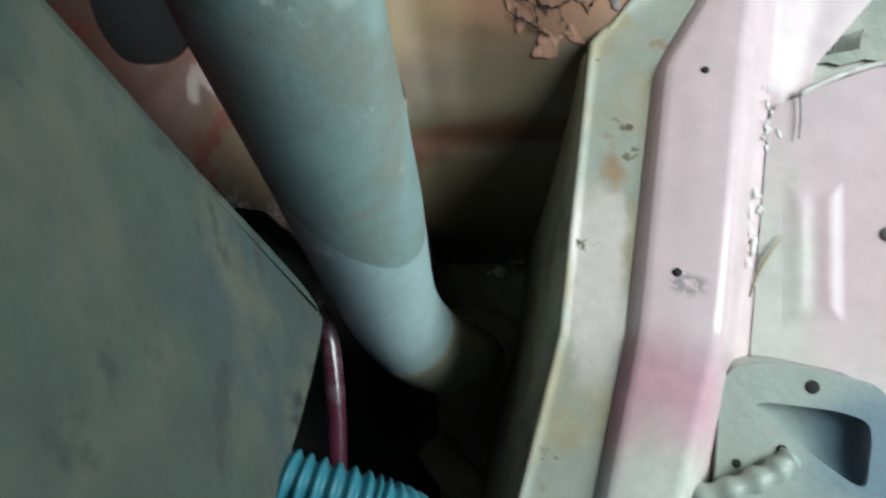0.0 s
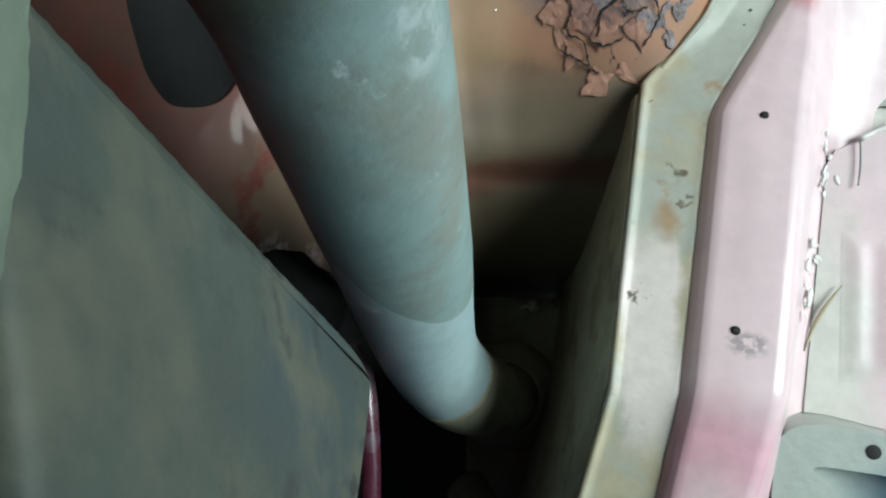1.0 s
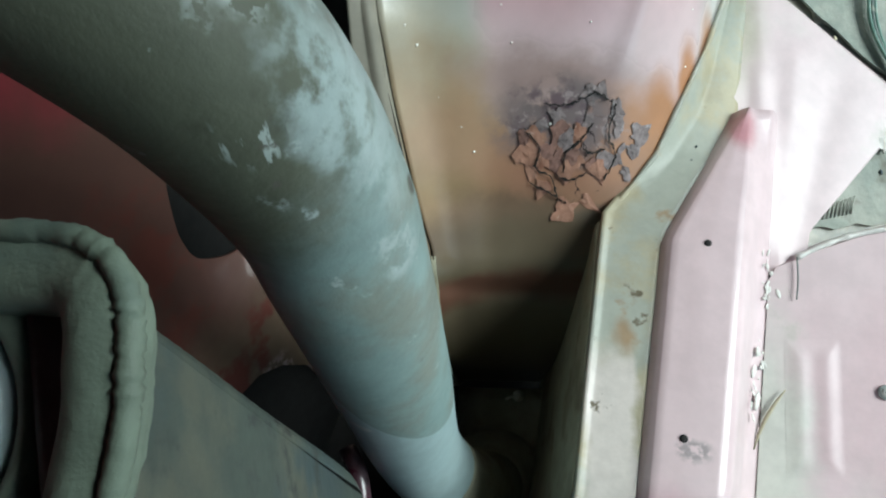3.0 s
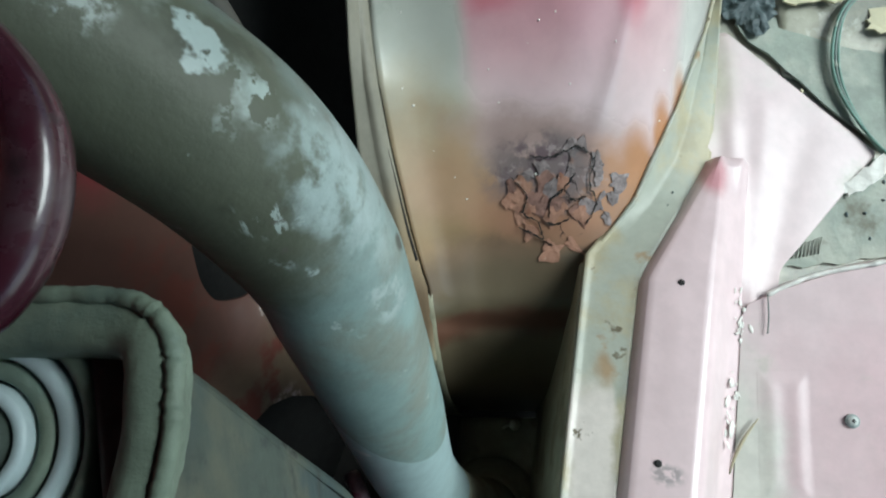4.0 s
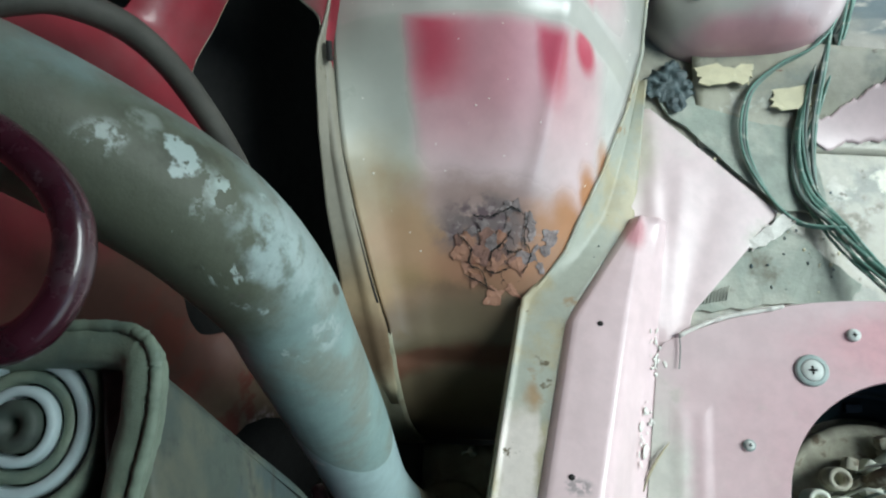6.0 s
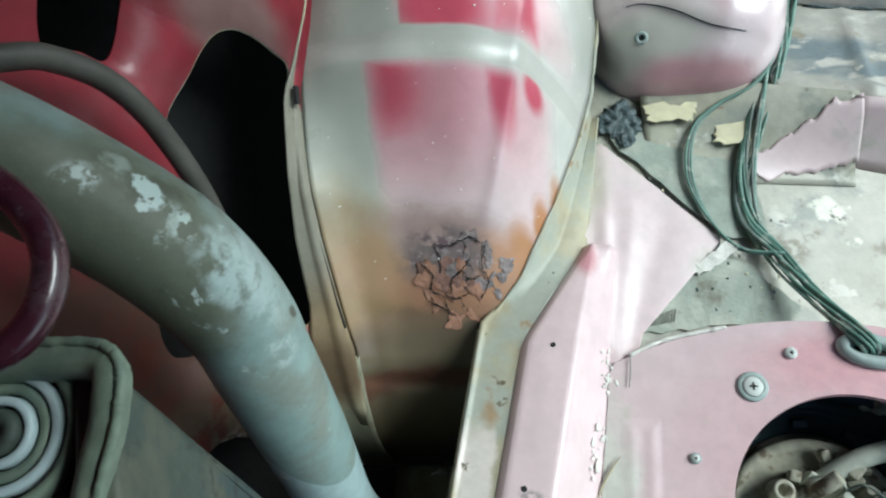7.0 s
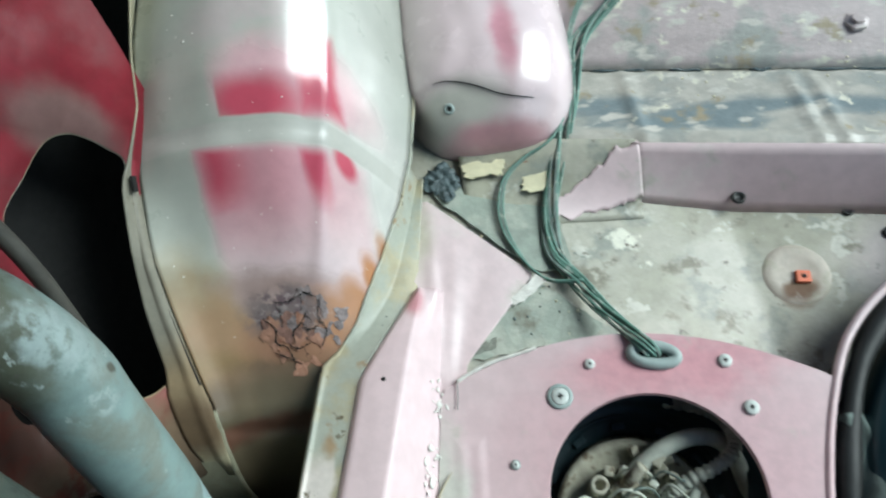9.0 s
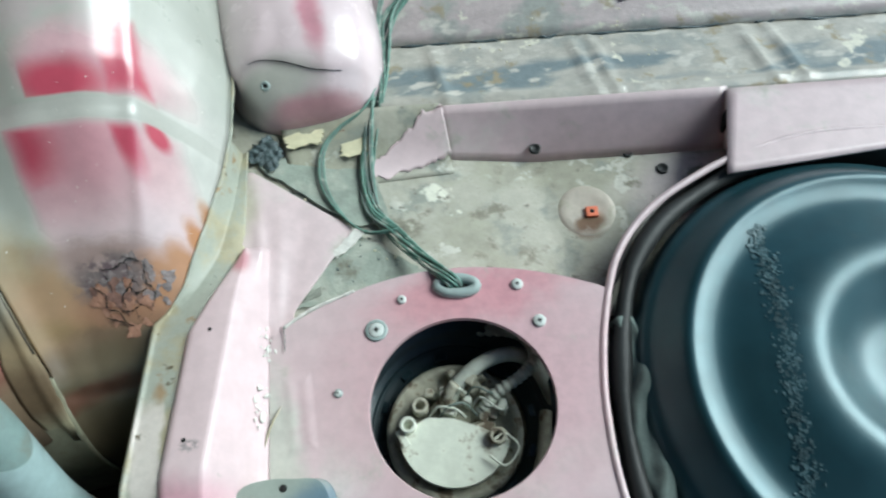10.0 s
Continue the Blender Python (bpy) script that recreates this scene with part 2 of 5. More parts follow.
M["olive"] = material("olive_floor", (0.33, 0.325, 0.25), 0.45, grain=0.06, bump=0.2, coat=0.15, layers=[
    ((0.40, 0.39, 0.32), 0.45, ("noise", 13, 0.46, 0.62)),
    ((0.24, 0.26, 0.22), 0.5, ("noise", 19, 0.52, 0.66)),
    ((0.66, 0.66, 0.55), 0.5, (("noise", 24, 0.6, 0.66), ("blob", (0.31, 0.21, -0.04), (0.05, 0.05, ANY), 0.03, 0.5, 1.1))),
    ((0.5, 0.44, 0.42), 0.4, ("blob", (0.56, 0.18, -0.05), (0.09, 0.06, ANY), 0.03, 0.4, 1.1)),
    ((0.17, 0.105, 0.06), 0.7, (("blob", (0.44, 0.164, -0.05), (0.022, 0.017, ANY), 0.02, 0.5, 1.1), ("noise", 60, 0.28, 0.42))),
    ((0.52, 0.52, 0.45), 0.5, (("noise", 34, 0.58, 0.64), ("noise", 8, 0.5, 0.6))),
    ((0.2, 0.19, 0.14), 0.6, (("noise", 28, 0.55, 0.66), ("noise", 90, 0.4, 0.55))),
    ((0.16, 0.15, 0.12), 0.7, (("noise", 75, 0.63, 0.7), ("noise", 12, 0.4, 0.6)))])
M["shelf"] = material("shelf_metal", (0.46, 0.44, 0.385), 0.4, grain=0.07, bump=0.25, coat=0.25, layers=[
    ((0.48, 0.41, 0.40), 0.4, ("half", (0.18, 1.0, 0.0), 0.463, 0.475)),
    ((0.33, 0.34, 0.31), 0.4, ("noise", 16, 0.5, 0.64)),
    ((0.21, 0.25, 0.255), 0.3, (("half", (0.18, 1.0, 0.0), 0.383, 0.393), ("half", (0.18, 1.0, 0.0), 0.436, 0.422), ("streak", (7, 22, 10), 0.42, 0.54))),
    ((0.56, 0.54, 0.48), 0.45, ("streak", (30, 60, 10), 0.56, 0.66)),
    ((0.34, 0.29, 0.19), 0.6, ("noise", 26, 0.58, 0.68)),
    ((0.70, 0.68, 0.56), 0.5, (("noise", 34, 0.58, 0.63), ("noise", 9, 0.48, 0.56)))])
M["dish"] = material("dish_paint", (0.45, 0.405, 0.34), 0.45, grain=0.06, bump=0.2, layers=[
    ((0.36, 0.34, 0.26), 0.5, ("noise", 30, 0.5, 0.64)),
    ((0.16, 0.095, 0.055), 0.7, (("blob", (-0.001, -0.014, 0.0), (0.021, 0.012, ANY), 0.02, 0.5, 1.1), ("noise", 60, 0.28, 0.42)))])
M["mat"] = material("bitumen_mat", (0.27, 0.31, 0.26), 0.6, grain=0.08, layers=[
    ((0.36, 0.38, 0.32), 0.6, ("noise", 22, 0.5, 0.65)), ((0.17, 0.17, 0.13), 0.7, ("noise", 30, 0.58, 0.7))], bump=0.35)
M["red"] = material("red_paint", (0.25, 0.02, 0.036), 0.4, grain=0.06, bump=0.05, coat=0.2, layers=[
    ((0.28, 0.10, 0.11), 0.5, ("noise", 10, 0.52, 0.75)),
    ((0.26, 0.15, 0.14), 0.5, ("blob", (-0.09, 0.262, 0.19), (0.05, 0.03, 0.05), 0.02, 0.5, 1.1)),
    ((0.15, 0.105, 0.068), 0.7, ("blob", (-0.11, 0.06, 0.06), (0.12, 0.075, 0.095), 0.05, 0.55, 1.1)),
    ((0.10, 0.045, 0.033), 0.7, ("blob", (-0.14, 0.085, 0.165), (0.12, 0.055, 0.085), 0.05, 0.5, 1.1)),
    ((0.13, 0.035, 0.024), 0.7, (("blob", (-0.11, 0.08, 0.1), (0.12, 0.09, 0.1), 0.05, 0.5, 1.1), ("noise", 40, 0.5, 0.62))),
    ((0.15, 0.105, 0.065), 0.7, ("box", (-0.1, 0.08, -0.05), (ANY, 0.06, 0.09), 0.03, 0.8, 1.1)),
    ((0.42, 0.32, 0.3), 0.6, (("blob", (-0.105, 0.045, 0.06), (0.02, 0.015, 0.03), 0.02, 0.4, 1.1), ("noise", 120, 0.5, 0.6)))])
# near-black stands in for the shade inside holes, cracks and the well bottom
M["dark"] = material("shade_black", (0.012, 0.012, 0.011), 0.8, grain=0.1)
# skin colour taken almost to black for the shade behind the wall openings
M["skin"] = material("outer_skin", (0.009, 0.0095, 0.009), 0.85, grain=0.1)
M["ledge"] = material("ledge_metal", (0.31, 0.31, 0.22), 0.65, grain=0.08, layers=[((0.2, 0.19, 0.13), 0.8, ("noise", 30, 0.5, 0.65))])
M["tube"] = material("grey_tube", (0.24, 0.335, 0.32), 0.42, grain=0.05, bump=0.15, layers=[
    ((0.215, 0.25, 0.215), 0.5, ("noise", 26, 0.45, 0.65)),
    # olive upper bend, its colour lowered further for the shade on the left
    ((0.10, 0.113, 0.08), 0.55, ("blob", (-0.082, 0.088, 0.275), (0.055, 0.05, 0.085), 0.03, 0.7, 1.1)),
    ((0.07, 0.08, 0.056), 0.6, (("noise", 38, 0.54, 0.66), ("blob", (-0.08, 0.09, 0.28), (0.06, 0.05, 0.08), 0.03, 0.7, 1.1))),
    ((0.36, 0.45, 0.44), 0.42, (("blob", (-0.036, 0.093, 0.245), (0.012, 0.016, 0.04), 0.03, 0.5, 1.15), ("noise", 70, 0.40, 0.56))),
    ((0.40, 0.49, 0.47), 0.45, (("blob", (-0.0545, 0.109, 0.283), (0.0065, 0.006, 0.008), 0.03, 0.75, 0.95), ("noise", 150, 0.40, 0.46))),
    ((0.38, 0.46, 0.43), 0.45, (("blob", (-0.049, 0.102, 0.276), (0.008, 0.009, 0.007), 0.03, 0.3, 1.0), ("noise", 210, 0.49, 0.54))),
    ((0.24, 0.28, 0.245), 0.45, (("blob", (-0.062, 0.116, 0.291), (0.009, 0.006, 0.006), 0.03, 0.5, 1.1), ("noise", 60, 0.38, 0.5))),
    ((0.34, 0.40, 0.37), 0.45, (("blob", (-0.071, 0.109, 0.301), (0.01, 0.007, 0.008), 0.02, 0.4, 1.1), ("noise", 130, 0.45, 0.54))),
    ((0.42, 0.5, 0.47), 0.45, (("blob", (-0.051, 0.083, 0.258), (0.008, 0.007, 0.009), 0.012, 0.5, 1.1), ("streak", (420, 90, 110), 0.53, 0.6))),
    ((0.36, 0.44, 0.43), 0.45, (("blob", (-0.034, 0.076, 0.204), (0.009, 0.008, 0.014), 0.02, 0.5, 1.1), ("noise", 90, 0.44, 0.56))),
    ((0.42, 0.5, 0.49), 0.4, (("noise", 70, 0.64, 0.7), ("noise", 18, 0.5, 0.6))),
    ((0.37, 0.485, 0.485), 0.35, ("half", (1.43, 0.0, 1.0), 0.0375, 0.0365)),
    ((0.6, 0.64, 0.62), 0.5, ("blob", (-0.0635, 0.0275, 0.112), (0.0055, 0.006, 0.0028), 0.003, 0.6, 1.05)),
    ((0.1, 0.105, 0.085), 0.7, ("blob", (-0.032, 0.092, 0.203), (0.003, 0.003, 0.005), 0.008, 0.5, 1.1)),
    ((0.12, 0.12, 0.1), 0.7, (("noise", 95, 0.66, 0.71), ("noise", 20, 0.5, 0.6)))])
M["arm"] = material("grey_arm", (0.06, 0.079, 0.065), 0.6, grain=0.07, layers=[
    ((0.047, 0.07, 0.07), 0.6, ("noise", 11, 0.47, 0.62)), ((0.095, 0.105, 0.078), 0.6, ("noise", 34, 0.47, 0.66)), ((0.04, 0.05, 0.045), 0.65, ("noise", 58, 0.56, 0.68)),
    ((0.03, 0.032, 0.03), 0.8, ("streak", (30, 60, 22), 0.66, 0.72))], bump=0.2)
M["white"] = material("white_plastic", (0.5, 0.61, 0.63), 0.4, grain=0.04)
M["cream"] = material("pump_plastic", (0.68, 0.71, 0.60), 0.5, grain=0.05, layers=[
    ((0.34, 0.31, 0.23), 0.8, ("noise", 60, 0.56, 0.68)), ((0.7, 0.35, 0.3), 0.6, ("blob", (0.256, -0.036, -0.04), (0.006, 0.005, ANY), 0.004, 0.5, 1.1))])
M["pump_grime"] = material("pump_grime", (0.42, 0.41, 0.32), 0.75, grain=0.15, layers=[((0.16, 0.13, 0.09), 0.85, ("noise", 60, 0.5, 0.62))])
M["hose_red"] = material("dark_red_hose", (0.05, 0.012, 0.022), 0.24, grain=0.1, coat=0.6, bump=0.06, layers=[((0.09, 0.065, 0.075), 0.38, ("noise", 34, 0.46, 0.66)), ((0.02, 0.012, 0.015), 0.5, ("noise", 70, 0.55, 0.68))])
M["rubber"] = material("black_rubber", (0.018, 0.021, 0.02), 0.55, grain=0.1)
M["wheel"] = material("black_enamel", (0.02, 0.07, 0.085), 0.42, metal=0.35, grain=0.06, grain_scale=25, coat=0.5, coat_rough=0.33, bump=0.02, bump_scale=40, layers=[((0.03, 0.075, 0.085), 0.5, (("noise", 60, 0.6, 0.72), ("noise", 9, 0.5, 0.62)))])
M["tank"] = material("tank_plastic", (0.012, 0.03, 0.036), 0.35, grain=0.1, coat=0.3, coat_rough=0.25)
M["peeled"] = material("peeled_paint", (0.075, 0.14, 0.155), 0.5, grain=0.2, bump=0.6)
M["wire"] = material("green_wire", (0.13, 0.25, 0.20), 0.45, grain=0.1, layers=[((0.33, 0.4, 0.34), 0.6, ("noise", 90, 0.54, 0.64))])
M["tape"] = material("grey_tape", (0.14, 0.18, 0.16), 0.5, grain=0.12, layers=[((0.33, 0.36, 0.3), 0.6, ("noise", 90, 0.56, 0.66))])
M["zinc"] = material("zinc_screw", (0.6, 0.64, 0.6), 0.55, metal=0.0, grain=0.06)
M["washer"] = material("rubber_washer", (0.33, 0.4, 0.38), 0.5, grain=0.06)
M["orange"] = material("orange_plastic", (0.75, 0.2, 0.1), 0.5, grain=0.05)
M["seal"] = material("white_sealant", (0.74, 0.73, 0.67), 0.3, grain=0.06, bump=0.5, bump_scale=150)
M["tar"] = material("tar_blob", (0.075, 0.105, 0.11), 0.4, bump=0.8, bump_scale=300)
M["paper"] = material("torn_tape", (0.66, 0.62, 0.42), 0.6, grain=0.06)
M["rust_brown"] = material("rust_stain", (0.25, 0.1, 0.06), 0.75, grain=0.15)
M["hose_grey"] = material("grey_hose", (0.52, 0.55, 0.47), 0.6, grain=0.1)
M["hose_dark"] = material("dark_hose", (0.07, 0.07, 0.06), 0.55, grain=0.1)
M["blue"] = material("blue_hose", (0.035, 0.17, 0.22), 0.45, grain=0.06)
M["cloth"] = material("grey_cloth", (0.16, 0.2, 0.18), 0.9, grain=0.1, bump=0.4, bump_scale=500)
M["bracket"] = material("grey_bracket", (0.36, 0.41, 0.36), 0.45, grain=0.05, coat=0.2, layers=[
    ((0.16, 0.24, 0.29), 0.45, ("blob", (0.16, -0.05, 0.0), (0.05, 0.035, ANY), 0.02, 0.5, 1.1))])
M["flake_tan"] = material("rust_flake_tan", (0.37, 0.2, 0.135), 0.6, grain=0.12, grain_scale=90, bump=0.4, layers=[((0.30, 0.13, 0.08), 0.7, ("noise", 60, 0.52, 0.68)), ((0.5, 0.36, 0.29), 0.55, ("noise", 120, 0.6, 0.7))])
M["flake_brown"] = material("rust_flake_brown", (0.25, 0.14, 0.11), 0.6, grain=0.16, grain_scale=110, bump=0.5, layers=[((0.36, 0.2, 0.14), 0.6, ("noise", 70, 0.52, 0.66))])
M["flake_dark"] = material("rust_flake_dark", (0.24, 0.2, 0.195), 0.5, grain=0.2, grain_scale=130, bump=0.6, layers=[((0.34, 0.31, 0.31), 0.4, ("noise", 110, 0.54, 0.66)), ((0.26, 0.13, 0.09), 0.7, ("noise", 45, 0.56, 0.68))])
M["loop"] = material("cast_grey", (0.2, 0.255, 0.195), 0.6, grain=0.1, bump=0.3, layers=[((0.13, 0.18, 0.15), 0.6, ("noise", 28, 0.48, 0.64)), ((0.28, 0.31, 0.23), 0.6, ("noise", 60, 0.58, 0.7))])


# ---- mesh helpers ----
def part(name, bm, mat, parent=None, label="", smooth=True, solid=0.0):
    me = bpy.data.meshes.new(name)
    bmesh.ops.recalc_face_normals(bm, faces=bm.faces)
    bm.to_mesh(me)
    bm.free()
    me.materials.append(mat)
    for p in me.polygons:
        p.use_smooth = smooth
    ob = new(name, me)
    if parent:
        ob.parent = parent
    if label:
        tagged(ob, label)
    if solid:
        mod = ob.modifiers.new("thickness", "SOLIDIFY")
        mod.thickness, mod.offset = solid, -1
    return ob


def empty(name, label, category, group="", kind="", at=(0, 0, 0)):
    ob = new(name)
    ob.location = at
    return tagged(ob, label, category, group, kind)


def smoothed(points, n=8, closed=False):
    """A Catmull-Rom curve through the points."""
    p = [Vector(q) for q in points]
    out = []
    count = len(p) if closed else len(p) - 1
    for i in range(count):
        if closed:
            a, b, c, d = p[i - 1], p[i], p[(i + 1) % len(p)], p[(i + 2) % len(p)]
        else:
            b, c = p[i], p[i + 1]
            a = p[i - 1] if i else b + (b - c)
            d = p[i + 2] if i + 2 < len(p) else c + (c - b)
        for k in range(n):
            t = k / n
            out.append(0.5 * ((2 * b) + (c - a) * t + (2 * a - 5 * b + 4 * c - d) * t * t + (3 * b - a - 3 * c + d) * t ** 3))
    if not closed:
        out.append(p[-1])
    return out


def sweep(path, radius, seg=16, closed=False, bm=None, cap=True):
    """A round bar along a path; radius: a number or a function of 0..1."""
    bm = bm or bmesh.new()
    n = len(path)
    rings, up = [], Vector((0.31, 0.17, 0.93))
    for i, p in enumerate(path):
        if closed:
            d = path[(i + 1) % n] - path[i - 1]
        else:
            d = path[min(i + 1, n - 1)] - path[max(i - 1, 0)]
        d.normalize()
        up = (up - d * up.dot(d)).normalized()
        side = d.cross(up)
        r = radius(i / (n - 1)) if callable(radius) else radius
        rings.append([bm.verts.new(p + (up * math.cos(a) + side * math.sin(a)) * r) for a in (2 * math.pi * k / seg for k in range(seg))])
    for i in range(n if closed else n - 1):
        a, b = rings[i], rings[(i + 1) % n]
        for k in range(seg):
            bm.faces.new((a[k], a[(k + 1) % seg], b[(k + 1) % seg], b[k]))
    if cap and not closed:
        bm.faces.new(rings[0])
        bm.faces.new(rings[-1])
    return bm


def lathe(profile, seg=48, m=Matrix(), bm=None):
    """A turned body about z from (r, z) pairs."""
    bm = bm or bmesh.new()
    rings = []
    for r, z in profile:
        if r < 1e-6:
            rings.append([bm.verts.new(m @ Vector((0, 0, z)))])
        else:
            rings.append([bm.verts.new(m @ Vector((r * math.cos(2 * math.pi * k / seg), r * math.sin(2 * math.pi * k / seg), z))) for k in range(seg)])
    for a, b in zip(rings, rings[1:]):
        for k in range(seg):
            q = [a[k % len(a)], a[(k + 1) % len(a)], b[(k + 1) % len(b)], b[k % len(b)]]
            q = list(dict.fromkeys(q))
            if len(q) > 2:
                bm.faces.new(q)
    return bm


def sheet(nu, nv, f, bm=None):
    """A grid of f(u, v), u and v from 0 to 1."""
    bm = bm or bmesh.new()
    g = [[bm.verts.new(f(i / nu, j / nv)) for j in range(nv + 1)] for i in range(nu + 1)]
    for i in range(nu):
        for j in range(nv):
            bm.faces.new((g[i][j], g[i + 1][j], g[i + 1][j + 1], g[i][j + 1]))
    return bm


def holed(outline, holes, place=lambda p: p):
    """A flat panel with holes; place lays its 2D points into the world."""
    bm = bmesh.new()
    edges = []
    for loop in (outline, *holes):
        vs = [bm.verts.new(place(p)) for p in loop]
        edges += [bm.edges.new((vs[i - 1], vs[i])) for i in range(len(vs))]
    bmesh.ops.triangle_fill(bm, edges=edges, use_beauty=True)
    return bm


def block(size, m=Matrix(), bevel=0.0, bm=None):
    bm = bm or bmesh.new()
    geo = bmesh.ops.create_cube(bm, size=1.0, matrix=m @ Matrix.Diagonal((*size, 1)))
    if bevel:
        es = list({e for v in geo["verts"] for e in v.link_edges})
        bmesh.ops.bevel(bm, geom=es, offset=bevel, segments=2, affect="EDGES", profile=0.6)
    return bm


def lerp(a, b, t):
    return a + (b - a) * t


def knots(x, *pairs):
    return float(np.interp(x, [p[0] for p in pairs], [p[1] for p in pairs]))


# ---- the wheel arch ----
def seam_left(y):
    return knots(y, (0.09, -0.046), (0.11, -0.050), (0.122, -0.0535), (0.14, -0.0575), (0.175, -0.0635), (0.22, -0.068), (0.26, -0.070), (0.35, -0.0655), (0.6, -0.05))


def seam_right(y):
    return knots(y, (0.1, 0.03), (0.125, 0.034), (0.16, 0.062), (0.214, 0.088), (0.26, 0.106), (0.302, 0.118), (0.36, 0.126), (0.6, 0.13))


def arch_point(u, v):
    y = lerp(0.112, 0.56, v)
    xl, xr = seam_left(y), seam_right(y)
    zl = knots(y, (0.09, 0.012), (0.11, 0.026), (0.14, 0.05), (0.176, 0.082), (0.199, 0.103), (0.255, 0.129), (0.35, 0.165), (0.6, 0.2))
    zr = knots(y, (0.11, 0.015), (0.13, 0.024), (0.2, 0.034), (0.6, 0.03))
    hc = knots(y, (0.11, 0.012), (0.137, 0.026), (0.164, 0.05), (0.219, 0.098), (0.262, 0.140), (0.31, 0.168), (0.38, 0.19), (0.6, 0.21))
    table = [(0, zl), (0.12, lerp(zl, hc, 0.6)), (0.35, hc), (0.6, hc * 0.965), (0.78, lerp(zr, hc, 0.8)), (0.92, lerp(zr, hc, 0.36)), (1, zr)]
    z = float(np.interp(u, [a for a, b in table], [b for a, b in table]))
    z2 = np.mean([np.interp(min(1, max(0, u + d)), [a for a, b in table], [b for a, b in table]) for d in np.linspace(-0.05, 0.05, 9)])
    z = lerp(z, float(z2), min(1, 8 * u, 8 * (1 - u)))
    edge = min(1, 10 * u, 12 * (1 - u))
    yg = 0.2755 + 0.05 * max(0, u - 0.5) ** 2 + 0.008 * max(0, 1 - 4 * u) ** 2
    z -= 0.0007 * edge * math.exp(-((y - yg) / 0.0042) ** 2)
    z += 0.0007 * edge * math.exp(-((y - yg + 0.009) / 0.004) ** 2)
    z += 0.0022 * edge * math.exp(-((u - 0.765) / 0.03) ** 2) * min(1, max(0, (y - 0.185) / 0.03))
    return Vector((lerp(xl, xr, u), y, z))


def arch_end(u, v):
    """The rounded lower end of the arch, going down into the well."""
    p = arch_point(u, 0)
    return Vector((p.x, p.y - 0.064 * (1 - (1 - v) ** 1.7) + 0.003 * math.sin(9 * v) * v, p.z - 0.145 * v ** 1.25 - 0.003 * math.exp(-((v - 0.16) / 0.05) ** 2)))


def build_arch():
    arch = empty("wheel_arch", "rusted wheel arch with faded red and pink paint", "wheel arch", kind="structure")
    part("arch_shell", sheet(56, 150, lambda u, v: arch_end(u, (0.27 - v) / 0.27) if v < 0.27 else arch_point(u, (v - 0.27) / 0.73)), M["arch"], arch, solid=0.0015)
    def strip(u, v):
        y = lerp(0.07, 0.5, v)
        p = arch_point(0, max(0, (y - 0.112) / 0.448))
        if y < 0.112:
            p = arch_end(0, 1 - (1 - min(1, (0.112 - y) / 0.064)) ** (1 / 1.7))
        z = knots(y, (0.07, -0.03), (0.09, 0.01), (0.118, 0.041), (0.128, 0.0465), (0.137, 0.052), (0.146, 0.0615), (0.171, 0.087), (0.208, 0.117), (0.24, 0.1395), (0.252, 0.144), (0.262, 0.145), (0.3, 0.155), (0.33, 0.175), (0.5, 0.26))
        q = wall_at((y, z)) + Vector((0.0035, 0, 0.001))
        r = p.lerp(q, u)
        r.z += 0.003 * math.exp(-((u - 0.25) / 0.14) ** 2)
        return r + Vector((-0.0015, 0, 0))
    part("arch_flange", sheet(10, 50, strip), M["flange"], arch, "dirty olive welded flange", solid=0.0015)
    part("notch", block((0.0022, 0.011, 0.006), Matrix.Translation((-0.068, 0.2475, 0.1385)) @ Matrix.Rotation(radians(30), 4, "X"), 0.0006), M["dark"], arch, "dark notch in the flange", smooth=False)
    crack = [arch_point(0, v) + Vector((-0.0022, 0, 0.0022)) for v in np.linspace(0.03, 0.42, 40)]
    part("seam_gap", sweep(crack, 0.0009, 6), M["dark"], arch, "dark open seam")
    bead = [arch_point(1, v) + Vector((0.0005, 0, 0.001)) for v in np.linspace(0.03, 0.8, 90)]
    part("seam_sealant", sweep(bead, lambda t: 0.0014 + 0.0005 * math.sin(70 * t) * math.sin(31 * t), 8), M["flange"], arch, "olive seam sealant bead")
    build_crust(arch)
    return arch


def arch_normal(x, y):
    """The arch surface and its normal over a place of the plan."""
    u, v = (x - seam_left(y)) / (seam_right(y) - seam_left(y)), (y - 0.112) / 0.448
    p = arch_point(u, v)
    return p, (arch_point(u + 0.02, v) - p).cross(arch_point(u, v + 0.01) - p).normalized()


def cell(seeds, k, size):
    """The Voronoi cell of one seed, clipped to a square."""
    cx, cy = seeds[k]
    poly = [(cx - size, cy - size), (cx + size, cy - size), (cx + size, cy + size), (cx - size, cy + size)]
    for i, (x, y) in enumerate(seeds):
        if i == k:
            continue
        nx, ny = x - cx, y - cy
        c = (nx * (x + cx) + ny * (y + cy)) / 2
        out = []
        for a, b in zip(poly, poly[1:] + poly[:1]):
            da, db = nx * a[0] + ny * a[1] - c, nx * b[0] + ny * b[1] - c
            if da <= 0:
                out.append(a)
            if da * db < 0:
                t = da / (da - db)
                out.append((lerp(a[0], b[0], t), lerp(a[1], b[1], t)))
        poly = out
    return poly


def x0_of(line):
    return 40 * line[0][0] + 90 * line[0][1]


